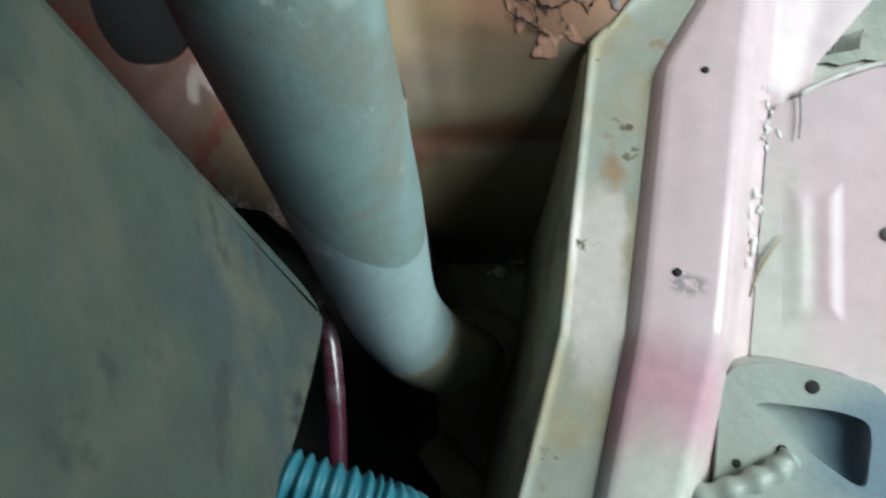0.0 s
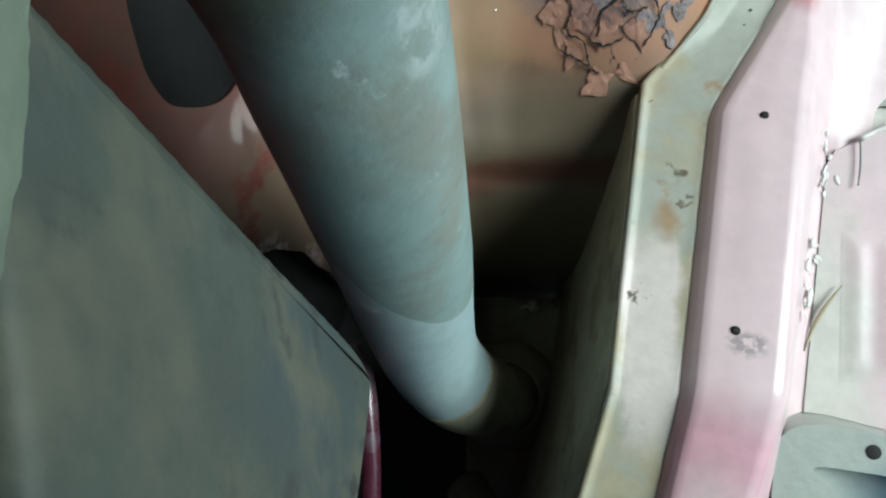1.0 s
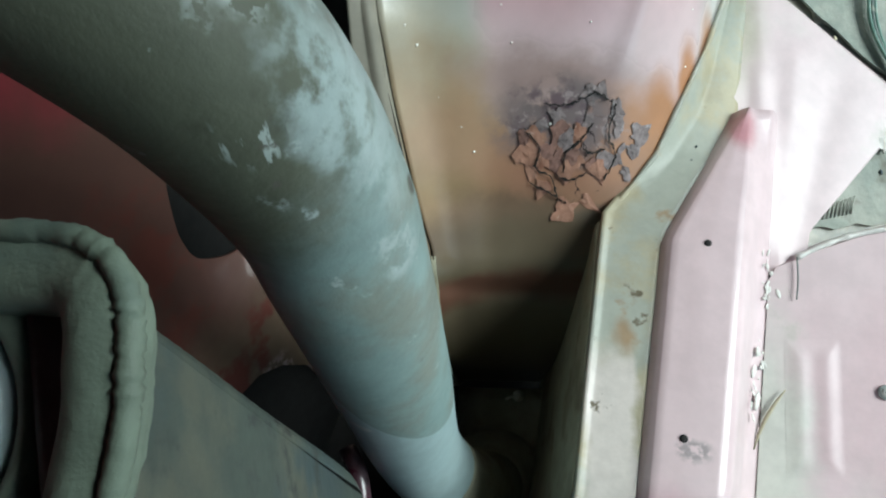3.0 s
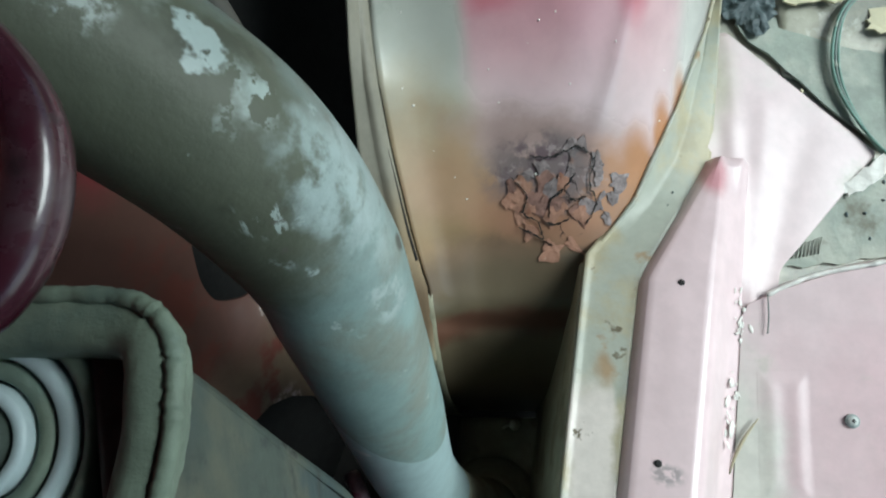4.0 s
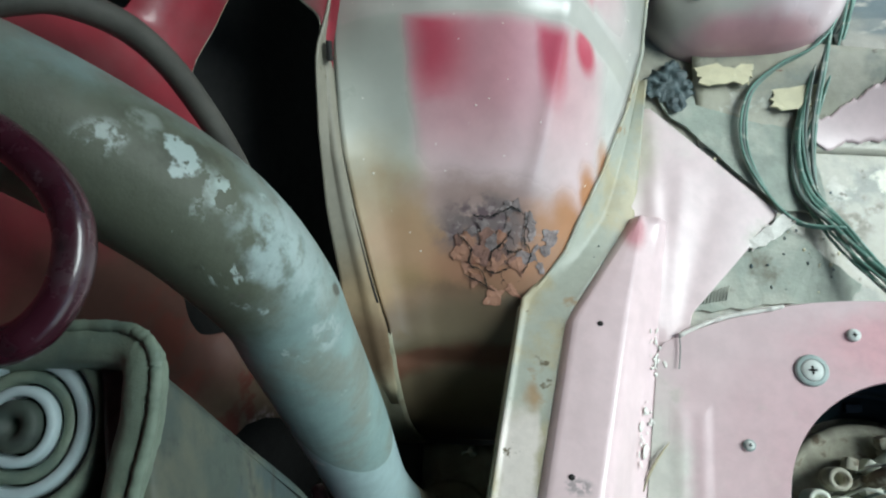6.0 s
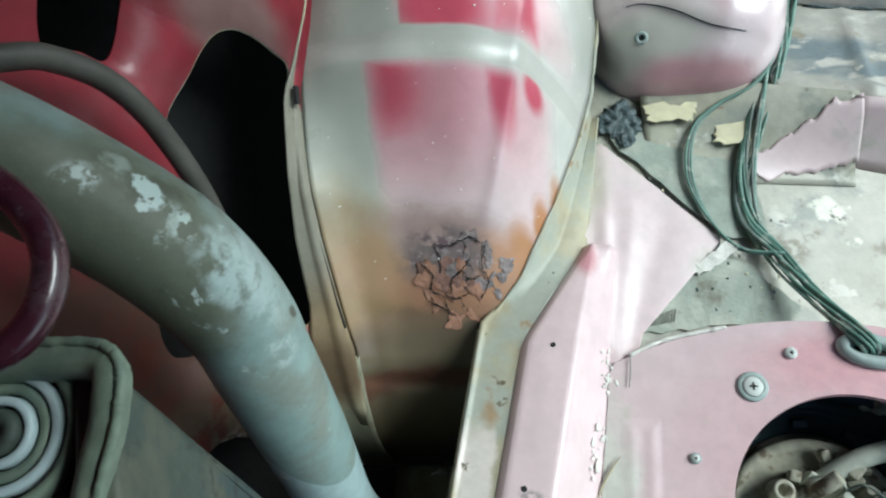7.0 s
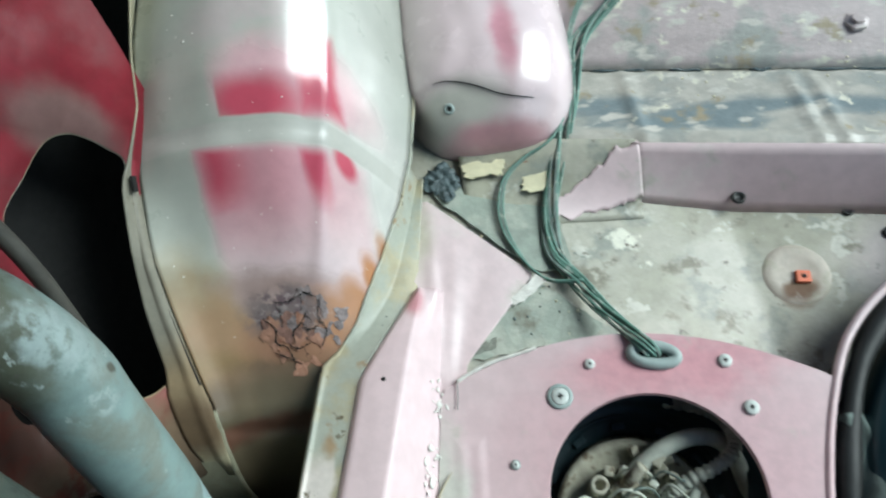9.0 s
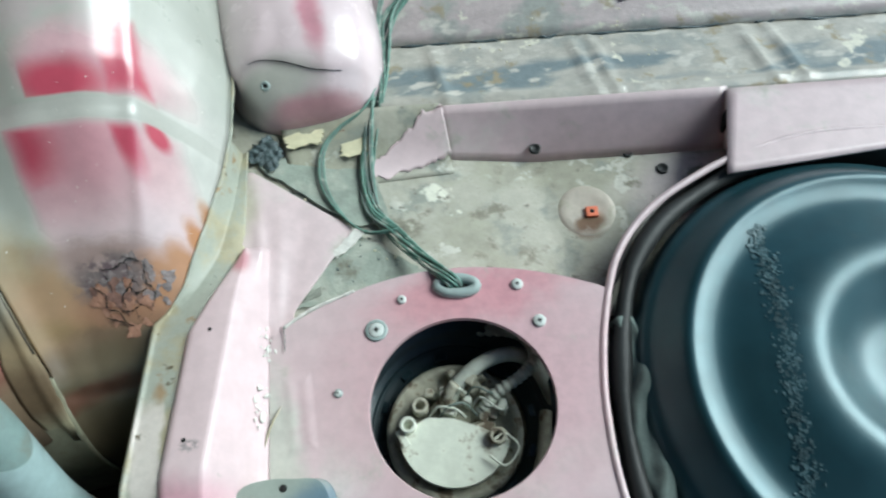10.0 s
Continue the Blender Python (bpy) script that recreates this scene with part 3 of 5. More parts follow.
def build_crust(arch):
    """Plates of broken, lifting rust scale, with open cracks between."""
    rng = random.Random(4)
    seeds = []
    while len(seeds) < 120:
        x, y = rng.uniform(-0.018, 0.058), rng.uniform(0.130, 0.192)
        if ((x - 0.021) / 0.036) ** 2 + ((y - 0.160) / 0.028) ** 2 < 1.05 and all(math.hypot(x - a, y - b) > 0.0022 + 0.003 * noise.noise((x * 60, y * 60, 2)) for a, b in seeds):
            seeds.append((x, y))
    for k, (cx, cy) in enumerate(seeds):
        far = ((cx - 0.021) / 0.036) ** 2 + ((cy - 0.160) / 0.028) ** 2
        if far > 0.85 or rng.random() < 0.42 + 0.4 * far:
            continue
        poly = cell(seeds, k, 0.007)
        shrink, tilt, lean = rng.uniform(0.95, 1.1), rng.uniform(0.0, 0.07) * (1 - 0.6 * far), rng.uniform(0, 6.28)
        bm = bmesh.new()
        ring = []
        base = 0.0002 + 0.0005 * (1 - far) * rng.random()
        for a, b in zip(poly, poly[1:] + poly[:1]):
            for t in (0.0, 0.33, 0.66):
                x, y = lerp(a[0], b[0], t), lerp(a[1], b[1], t)
                wx, wy = 0.0021 * noise.noise((x * 380, y * 380, 1)), 0.0021 * noise.noise((x * 380, y * 380, 9))
                x, y = cx + (x - cx) * shrink + wx, cy + (y - cy) * shrink + wy
                p, nrm = arch_normal(x, y)
                lift = base + tilt * ((x - cx) * math.cos(lean) + (y - cy) * math.sin(lean)) + 0.0004 * abs(noise.noise((x * 300, y * 300, 5)))
                ring.append(bm.verts.new(p + nrm * max(0.0001, lift)))
        p, nrm = arch_normal(cx, cy)
        mid = bm.verts.new(p + nrm * (base + 0.0002))
        for i in range(len(ring)):
            bm.faces.new((ring[i - 1], ring[i], mid))
        grey = cy - 0.162 - 0.35 * (0.021 - cx) + rng.uniform(-0.006, 0.006)
        part("rust_flake", bm, M["flake_dark"] if grey > 0 else M["flake_brown"] if grey > -0.009 and rng.random() < 0.6 else M["flake_tan"], arch, smooth=False, solid=0.0003)
    for line in (((0.040, 0.178), (0.037, 0.166), (0.041, 0.158), (0.036, 0.147)), ((-0.004, 0.168), (0.004, 0.16), (0.002, 0.152), (0.010, 0.148), (0.013, 0.140), (0.018, 0.137)), ((0.016, 0.150), (0.017, 0.158), (0.024, 0.163), (0.03, 0.170)), ((0.006, 0.177), (0.018, 0.1765), (0.03, 0.181), (0.038, 0.178)), ((0.012, 0.149), (0.02, 0.147), (0.028, 0.150)), ((-0.001, 0.146), (0.006, 0.143), (0.013, 0.1395)), ((0.036, 0.160), (0.028, 0.158), (0.024, 0.163))):
        bm = bmesh.new()
        prev = None
        pts = smoothed([(x, y, 0) for x, y in line], 9)
        for i, q in enumerate(pts):
            d = pts[min(i + 1, len(pts) - 1)] - pts[max(i - 1, 0)]
            side = Vector((-d.y, d.x, 0)).normalized()
            x, y = q.x + side.x * 0.0012 * noise.noise((i * 0.8, x0_of(line), 1)), q.y + side.y * 0.0012 * noise.noise((i * 0.8, x0_of(line), 1))
            w = 0.0001 + 0.0008 * math.sin(math.pi * i / (len(pts) - 1)) ** 0.5 * abs(noise.noise((i * 0.45, x0_of(line), 7)) + 0.25)
            row = []
            for sgn in (-1, 1):
                p, nrm = arch_normal(x + sgn * side.x * w, y + sgn * side.y * w)
                row.append(bm.verts.new(p + nrm * 0.0011))
            if prev:
                bm.faces.new((prev[0], prev[1], row[1], row[0]))
            prev = row
        part("crack", bm, M["dark"], arch, "jagged open crack", smooth=False, solid=0.0004)


# ---- the side wall ----
def wall_at(p):
    y, z = p
    return Vector((-0.106 + 0.321 * y - 0.35 * z, y, z))


def build_wall():
    wall = empty("wall_side", "faded red inner side panel with cut-out openings", "wall", kind="structure")
    outline = [(-0.3, 0.13), (0.0, 0.112), (0.035, 0.088), (0.046, 0.08), (0.051, 0.068), (0.052, 0.051), (0.047, 0.039), (0.044, 0.02), (0.07, -0.02), (0.105, -0.03), (0.116, 0.03), (0.137, 0.039), (0.17, 0.072), (0.21, 0.104), (0.256, 0.132), (0.268, 0.136), (0.305, 0.15), (0.316, 0.156), (0.335, 0.19), (0.36, 0.24), (0.36, 0.604), (-0.3, 0.604)]
    big = [(0.258, 0.1905), (0.263, 0.178), (0.264, 0.161), (0.262, 0.146), (0.24, 0.135), (0.208, 0.1125), (0.171, 0.0825), (0.146, 0.057), (0.137, 0.048), (0.128, 0.0455), (0.117, 0.056), (0.1145, 0.068), (0.123, 0.084), (0.142, 0.11), (0.165, 0.155), (0.19, 0.196), (0.222, 0.1995), (0.246, 0.1985)]
    small = [(0.111, 0.159), (0.1, 0.151), (0.091, 0.142), (0.087, 0.131), (0.094, 0.116), (0.108, 0.114), (0.124, 0.132), (0.128, 0.15), (0.122, 0.162)]
    gap = [(0.224, 0.275), (0.236, 0.249), (0.227, 0.242), (0.206, 0.237), (0.202, 0.25), (0.195, 0.262)]
    loops = [[(p.x, p.y) for p in smoothed([(a, b, 0) for a, b in h], 5, True)] for h in (big, small, gap)]
    rim = [wall_at((p.x, p.y)) + Vector((0.0006, 0, 0)) for p in smoothed([(a, b, 0) for a, b in big], 6, True)]
    part("opening_edge", sweep(rim, 0.0009, 8, True), M["flange"], wall, "bare dull edge of the cut-out")
    part("panel", holed(outline, loops, wall_at), M["red"], wall, solid=0.002)
    lip = [wall_at((0.106 + (p.x - 0.106) * 1.28, 0.136 + (p.y - 0.136) * 1.28)) + Vector((-0.0012, 0, 0)) for p in smoothed([(a, b, 0) for a, b in small], 6, True)]
    part("pressed_lip", sweep(lip, 0.003, 10, True), M["red"], wall, "pressed ridge round the cut-out")
    part("outer_skin", sheet(2, 2, lambda u, v: wall_at((lerp(-0.3, 0.7, u), lerp(-0.2, 0.604, v))) + Vector((-0.09, 0.01, 0))), M["skin"], wall, "outer body skin coloured near-black for the shade behind the cut-outs", solid=0.002)
    return wall


# ---- the rail ----
def top_z(y):
    return 0.065 - 0.235 * y if y > 0 else 0.065 + 0.3 * y


def x_step(y):
    return 0.0455 + 0.175 * y if y < 0.115 else lerp(0.0656, 0.112, min(1, (y - 0.115) / 0.075))


def x_flange(y):
    return 0.0165 + (0.14 if y > 0 else 0.25) * y


def x_right(y):
    return 0.0775 + 0.2 * y


def x_foot(y):
    return 0.108 + 0.13 * y


def build_rail():
    rail = empty("chassis_rail", "pink and olive pressed steel rail with drilled holes", "rail", kind="structure")
    def flange(u, v):
        y = lerp(-0.16, 0.30, v)
        left = x_flange(y) if y < 0.125 else seam_right(y) - 0.003
        right = x_step(y) if y < 0.185 else lerp(0.112, 0.127, (y - 0.185) / 0.1)
        z = top_z(y) - 0.007 if y < 0.185 else lerp(top_z(0.185) - 0.007, 0.0, (y - 0.185) / 0.115)
        z = max(z, 0.0)
        if y > 0.15:
            z = lerp(z, 0.004, u * u * min(1, (y - 0.15) / 0.05))
        z += 0.0025 * max(0, 1 - u * 7)
        if y > 0.13:
            z = lerp(min(0.033, 0.024 + 0.143 * (y - 0.13)) - 0.0015, z, min(1, u * 2.5) ** 0.8)
        return Vector((lerp(left, right - 0.003, u), y, z))
    part("lower_flange", sheet(16, 46, flange), M["flange"], rail, "olive flange with stains and chipped paint", solid=0.002)
    def side(u, v):
        y = lerp(-0.16, 0.125, v)
        return Vector((x_flange(y) + 0.001 - 0.016 * u, y, lerp(top_z(y) - 0.005, -0.13, u)))
    part("inner_side", sheet(6, 30, side), M["ledge"], rail, solid=0.002)
    def top(u, v):
        y = lerp(-0.16, 0.19, v)
        a, b, zt = x_step(y), x_right(y), top_z(y)
        tip = min(1, max(0, (y - 0.14) / 0.045))
        zt = lerp(zt, 0.017, tip * tip)
        prof = [(a - 0.005, zt - 0.0085), (a - 0.001, zt - 0.0022), (a + 0.0018, zt), (lerp(a, b, 0.5), zt + 0.0005), (b - 0.001, zt), (b + 0.002, zt - 0.003), (lerp(b, x_foot(y), 0.7), min(zt, 0.012)), (x_foot(y), 0.003)]
        k = u * (len(prof) - 1)
        i = min(int(k), len(prof) - 2)
        x, z = lerp(prof[i][0], prof[i + 1][0], k - i), lerp(prof[i][1], prof[i + 1][1], k - i)
        return Vector((x, y, z))
    part("top_channel", sheet(28, 60, top), M["rail"], rail, "pale pink channel", solid=0.0015)
    for y, x in ((0.112, 0.083), (0.023, 0.063)):
        part("drill_hole", lathe([(0.0001, 0.0005), (0.0012, 0.0005), (0.0016, 0.0003), (0.0018, -0.0004)], 14, Matrix.Translation((x, y, top_z(y) + 0.0007))), M["dark"], rail, "dark drilled hole")
    return rail


# ---- the floor ----
def floor_z(x, y):
    return max(-0.053, -0.003 - 0.18 * max(0, x - 0.127))


def arc_y(x):
    return 0.134 - 1.9 * (x - 0.245) ** 2


LIP = smoothed([(0.372, -0.17, 0), (0.3715, -0.083, 0), (0.3795, -0.0245, 0), (0.391, 0.0174, 0), (0.409, 0.0614, 0), (0.436, 0.107, 0), (0.478, 0.142, 0), (0.534, 0.165, 0), (0.587, 0.1777, 0), (0.66, 0.182, 0), (0.74, 0.168, 0)], 6)


def build_floor():
    fl = empty("floor", "pink floor panel with a round access opening", "floor", kind="structure")
    arc = [(x, arc_y(x)) for x in np.linspace(0.125, 0.408, 26)]
    outline = [(0.086, -0.17), (0.108, 0.0), (0.121, 0.10)] + arc + [(p.x, p.y) for p in reversed(LIP) if p.y < 0.078]
    ring = [(0.268 + 0.0770 * math.cos(a), 0.0105 + 0.0745 * math.sin(a)) for a in np.linspace(0, 2 * math.pi, 65)[:-1]]
    part("access_panel", holed(outline, [ring], lambda p: Vector((p[0], p[1], 0.004))), M["pink"], fl, smooth=False, solid=0.0015)
    part("panel_step", sheet(60, 3, lambda u, v: Vector((lerp(0.125, 0.408, u), arc_y(lerp(0.125, 0.408, u)) + 0.006 * v, 0.004 - 0.0005 + (floor_z(lerp(0.125, 0.408, u), 0) - 0.006) * v))), M["pink"], fl)
    part("opening_rim", lathe([(0.0770, 0.004), (0.0762, 0.0025), (0.0762, -0.001)], 64, Matrix.Translation((0.268, 0.0105, 0)) @ Matrix.Diagonal((1, 0.968, 1, 1))), M["pink"], fl)
    part("recessed_floor", sheet(90, 40, lambda u, v: Vector((lerp(0.1, 0.8, u), lerp(max(0.07, arc_y(lerp(0.1, 0.8, u)) - 0.015), 0.5, v), floor_z(lerp(0.1, 0.8, u), 0) - 0.001))), M["olive"], fl, "dirty olive floor", solid=0.002)
    return fl


def build_gusset():
    def f(u, v):
        y = lerp(0.105, 0.277, v)
        a = x_foot(y) - 0.012 if y < 0.16 else lerp(0.1168, 0.104, min(1, (y - 0.16) / 0.035))
        b = knots(y, (0.105, 0.14), (0.127, 0.145), (0.2, 0.21), (0.277, 0.127))
        x = lerp(a, b, u)
        z = floor_z(x, y) + 0.004 + 0.006 * max(0, 1 - (x - a) / 0.03) ** 2 * min(1, max(0, (y - 0.135) / 0.05)) * min(1, max(0, (0.277 - y) / 0.06))
        for x0, y0, x1, y1, h, w in ((0.121, 0.12, 0.124, 0.215, 0.0018, 0.0045), (0.131, 0.125, 0.146, 0.225, 0.001, 0.006), (0.136, 0.125, 0.168, 0.215, -0.0012, 0.011)):
            t = min(1, max(0, ((x - x0) * (x1 - x0) + (y - y0) * (y1 - y0)) / ((x1 - x0) ** 2 + (y1 - y0) ** 2)))
            d = math.hypot(x - lerp(x0, x1, t), y - lerp(y0, y1, t))
            z += h * math.exp(-(d / w) ** 2) * (1 - 0.5 * t)
        if u == 0:
            z -= 0.006
        return Vector((x, y, z))
    return tagged(part("floor_gusset", sheet(50, 50, f), M["pink"], None, solid=0.002), "pale pink pressed gusset with shallow creases", "panel", kind="structure")


def cross(x, v, z):
    return Vector((x, v - 0.18 * (x - 0.32), z))


def ramp_point(x, v):
    e = v * v * (3 - 2 * v)
    return Vector((x, lerp(0.25, cross(x, 0.312, 0).y, v), lerp(floor_z(x, 0) + 0.0005, -0.001, e)))


def build_cross():
    cm = empty("cross_member", "dirty grey stepped cross member with pink riser", "cross member", kind="structure")
    part("riser", sheet(30, 6, lambda u, v: cross(lerp(0.317, 0.605, u), lerp(0.268, 0.308, v), lerp(floor_z(lerp(0.317, 0.605, u), 0), 0.001, v))), M["pink"], cm, "pale pink riser", solid=0.002)
    def shelf(u, v):
        x = lerp(0.26, 0.95, u)
        w = lerp(0.306, 0.405, v)
        z = -0.002 - 0.014 * v + 0.004 * math.exp(-((v - 0.12) / 0.06) ** 2)
        for c in (0.33, 0.48, 0.50, 0.66, 0.69):
            z += 0.004 * math.exp(-((x - c) / 0.006) ** 2) * (0.3 + 0.7 * math.sin(math.pi * v))
        return cross(x, w, z)
    part("shelf", sheet(140, 20, shelf), M["shelf"], cm, solid=0.002)
    part("shelf_ramp", sheet(24, 12, lambda u, v: ramp_point(lerp(0.16, 0.32, u), v)), M["olive"], cm, "dirty olive ramp", solid=0.002)
    def bare(u, v):
        x = lerp(0.236, 0.322, u)
        lo = 0.04 + 0.25 * u ** 1.5 + 0.09 * noise.noise((u * 7, 1, 0)) + 0.04 * noise.noise((u * 25, 1, 0))
        hi = 0.12 + 0.86 * u ** 0.8 + 0.12 * noise.noise((u * 6, 5, 0)) + 0.05 * noise.noise((u * 24, 5, 0))
        return ramp_point(x, lerp(max(0, lo), min(1, max(lo, hi)), v)) + Vector((0, -0.0006, 0.0022))
    part("bare_patch", sheet(40, 10, bare), M["pink"], cm, "pale pink bare metal with a ragged edge", solid=0.001)
    part("end_slot", block((0.004, 0.012, 0.03), Matrix.Translation((0.6015, 0.232, -0.022)) @ Matrix.Rotation(radians(-10), 4, "Z"), 0.001), M["dark"], cm, "dark slot at the end of the riser", smooth=False)
    part("end_cheek", sheet(6, 6, lambda u, v: Vector((0.605, lerp(0.165, 0.258, v), lerp(-0.05, 0.0, u)))), M["pink"], cm, solid=0.002)
    part("rear_panel", sheet(40, 24, lambda u, v: cross(lerp(0.25, 0.95, u), lerp(0.4052, 0.75, v), lerp(-0.0158, 0.06, v) + 0.004 * math.exp(-((v - 0.12) / 0.04) ** 2))), M["shelf"], cm, "pinkish rear panel", solid=0.002)
    rng = random.Random(9)
    x = 0.30
    while x < 0.9:
        length = rng.uniform(0.02, 0.09)
        line = [cross(x + length * t, 0.404 + 0.003 * noise.noise((x * 20 + t * 3, 0, 0)), -0.0155 + 0.001 * math.sin(9 * t)) for t in np.linspace(0, 1, 10)]
        part("black_sealant", sweep(line, lambda t: 0.0006 + 0.0013 * math.sin(3.1 * t), 8), M["tar"], cm, "broken black sealant strip")
        x += length + rng.uniform(0.005, 0.05)
    part("panel_bolt", lathe([(0.0, 0.006), (0.006, 0.006), (0.0065, 0.003), (0.011, 0.002), (0.012, 0.0)], 6, Matrix.Translation(cross(0.552, 0.449, -0.001))), M["shelf"], cm, "dull hexagonal bolt", smooth=False)
    part("well_shoulder", sheet(30, 10, lambda u, v: lerp(cross(lerp(0.605, 0.95, u), 0.306, 0.0), Vector((lerp(0.56, 0.8, u), lerp(0.158, 0.14, u), 0.008)), v)), M["pink"], cm, "pale pink ribbed shoulder", solid=0.002)
    return cm


def dome_fold(x):
    t = min(1, max(0, (x - 0.150) / 0.075))
    return 0.367 - 0.022 * t * t * (3 - 2 * t)


def dome_point(a, b):
    r, ex = math.cos(b) ** 0.72, 0.62
    cx, sx = math.cos(a), math.sin(a)
    p = Vector((0.195 + 0.087 * r * math.copysign(abs(cx) ** ex, cx), 0.46 + 0.142 * r * math.copysign(abs(sx) ** ex, sx), -0.01 + 0.08 * math.sin(b) ** 0.95))
    p.z -= 0.003 / (1 + math.exp((p.y - dome_fold(p.x)) / 0.0012)) * min(1, b * 3)
    p.z += min(1, b * 2) * (0.004 * noise.noise((p.x * 16, p.y * 12, 3)) + 0.0015 * noise.noise((p.x * 45, p.y * 30, 8)))
    return p


def build_lobe():
    return tagged(part("strut_dome", sheet(160, 60, lambda u, v: dome_point(2 * math.pi * u, v * math.pi / 2)), M["dome"]), "glossy pink pressed steel dome beside the arch", "dome", kind="structure")


# ---- the well below the tube ----
def build_pit():
    pit = empty("lower_well", "dark rusty well beside the rail", "well", kind="structure")
    def back(u, v):
        p = arch_end(0, v)
        return Vector((lerp(-0.13, p.x + 0.001, u), p.y - 0.002, p.z - 0.004))
    part("well_back", sheet(24, 40, back), M["ledge"], pit, solid=0.002)
    part("well_ledge", sheet(24, 24, lambda u, v: Vector((lerp(-0.05, 0.02, u), lerp(0.044, -0.16, v), -0.105 + 0.006 * math.sin(7 * u + 5 * v) - 0.05 * max(0, v - 0.55) - 0.02 * (1 - u) ** 3))), M["ledge"], pit, "olive lower ledge", solid=0.002)
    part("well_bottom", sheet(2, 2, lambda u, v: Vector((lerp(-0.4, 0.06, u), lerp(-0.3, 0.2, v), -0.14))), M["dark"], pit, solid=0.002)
    return pit


# ---- tube, arm and hoses ----
def facing(at, axis):
    """A pose whose z runs along axis."""
    return Matrix.Translation(at) @ Vector(axis).to_track_quat("Z", "Y").to_matrix().to_4x4()


def build_tube():
    tube = empty("suspension_tube", "bent grey-green painted steel tube with chipped paint", "tube")
    path = smoothed([(-0.0255, -0.016, -0.1), (-0.032, -0.0145, -0.06), (-0.046, -0.006, -0.018), (-0.0569, 0.0132, 0.0212), (-0.0553, 0.0476, 0.1052), (-0.054, 0.0749, 0.1758), (-0.0555, 0.0894, 0.2061), (-0.062, 0.1014, 0.2496), (-0.0811, 0.1123, 0.2778), (-0.1105, 0.1232, 0.3075), (-0.1587, 0.136, 0.331), (-0.24, 0.15, 0.36)], 12)
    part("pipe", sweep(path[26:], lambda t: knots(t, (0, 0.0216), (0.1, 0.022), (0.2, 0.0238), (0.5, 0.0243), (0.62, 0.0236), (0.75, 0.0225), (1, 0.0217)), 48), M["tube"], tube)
    part("elbow", sweep(path[:29], lambda t: 0.0206 + 0.0014 * t, 40), M["ledge"], tube, "dull olive elbow sleeve")
    part("collar", lathe([(0.0195, 0.012), (0.0225, 0.011), (0.0235, 0.004), (0.029, 0.0), (0.033, -0.006), (0.034, -0.03)], 40, Matrix.Translation((-0.0255, -0.016, -0.092))), M["ledge"], tube, "dull olive collar")
    return tube


def build_arm():
    arm = empty("trailing_arm", "dusty grey-green boxed steel suspension arm", "suspension arm")
    edge = smoothed([(0.054, 0.272, 0), (0.0505, 0.26, 0), (0.0445, 0.239, 0), (0.0345, 0.206, 0), (0.0225, 0.163, 0), (0.0145, 0.137, 0), (0.0085, 0.1255, 0), (0.002, 0.1235, 0), (-0.0097, 0.144, 0), (-0.019, 0.163, 0), (-0.0263, 0.179, 0), (-0.0324, 0.195, 0), (-0.06, 0.225, 0)], 5)
    loop = [(p.x, p.y) for p in edge] + [(-0.09, 0.25), (-0.09, 0.272)]
    bm = bmesh.new()
    f = bm.faces.new([bm.verts.new((-0.0637 - 0.2535 * y + 0.0476 * z, y, z)) for y, z in loop])
    ext = bmesh.ops.extrude_face_region(bm, geom=[f])
    bmesh.ops.translate(bm, verts=[v for v in ext["geom"] if isinstance(v, bmesh.types.BMVert)], vec=(-0.016, 0, 0))
    bmesh.ops.bevel(bm, geom=list(bm.edges), offset=0.003, segments=3, affect="EDGES", profile=0.5)
    part("arm_body", bm, M["arm"], arm)
    return arm


build_arch()
build_wall()
build_rail()
build_floor()
build_gusset()
build_cross()
build_lobe()
build_pit()
build_tube()
ARM = build_arm()


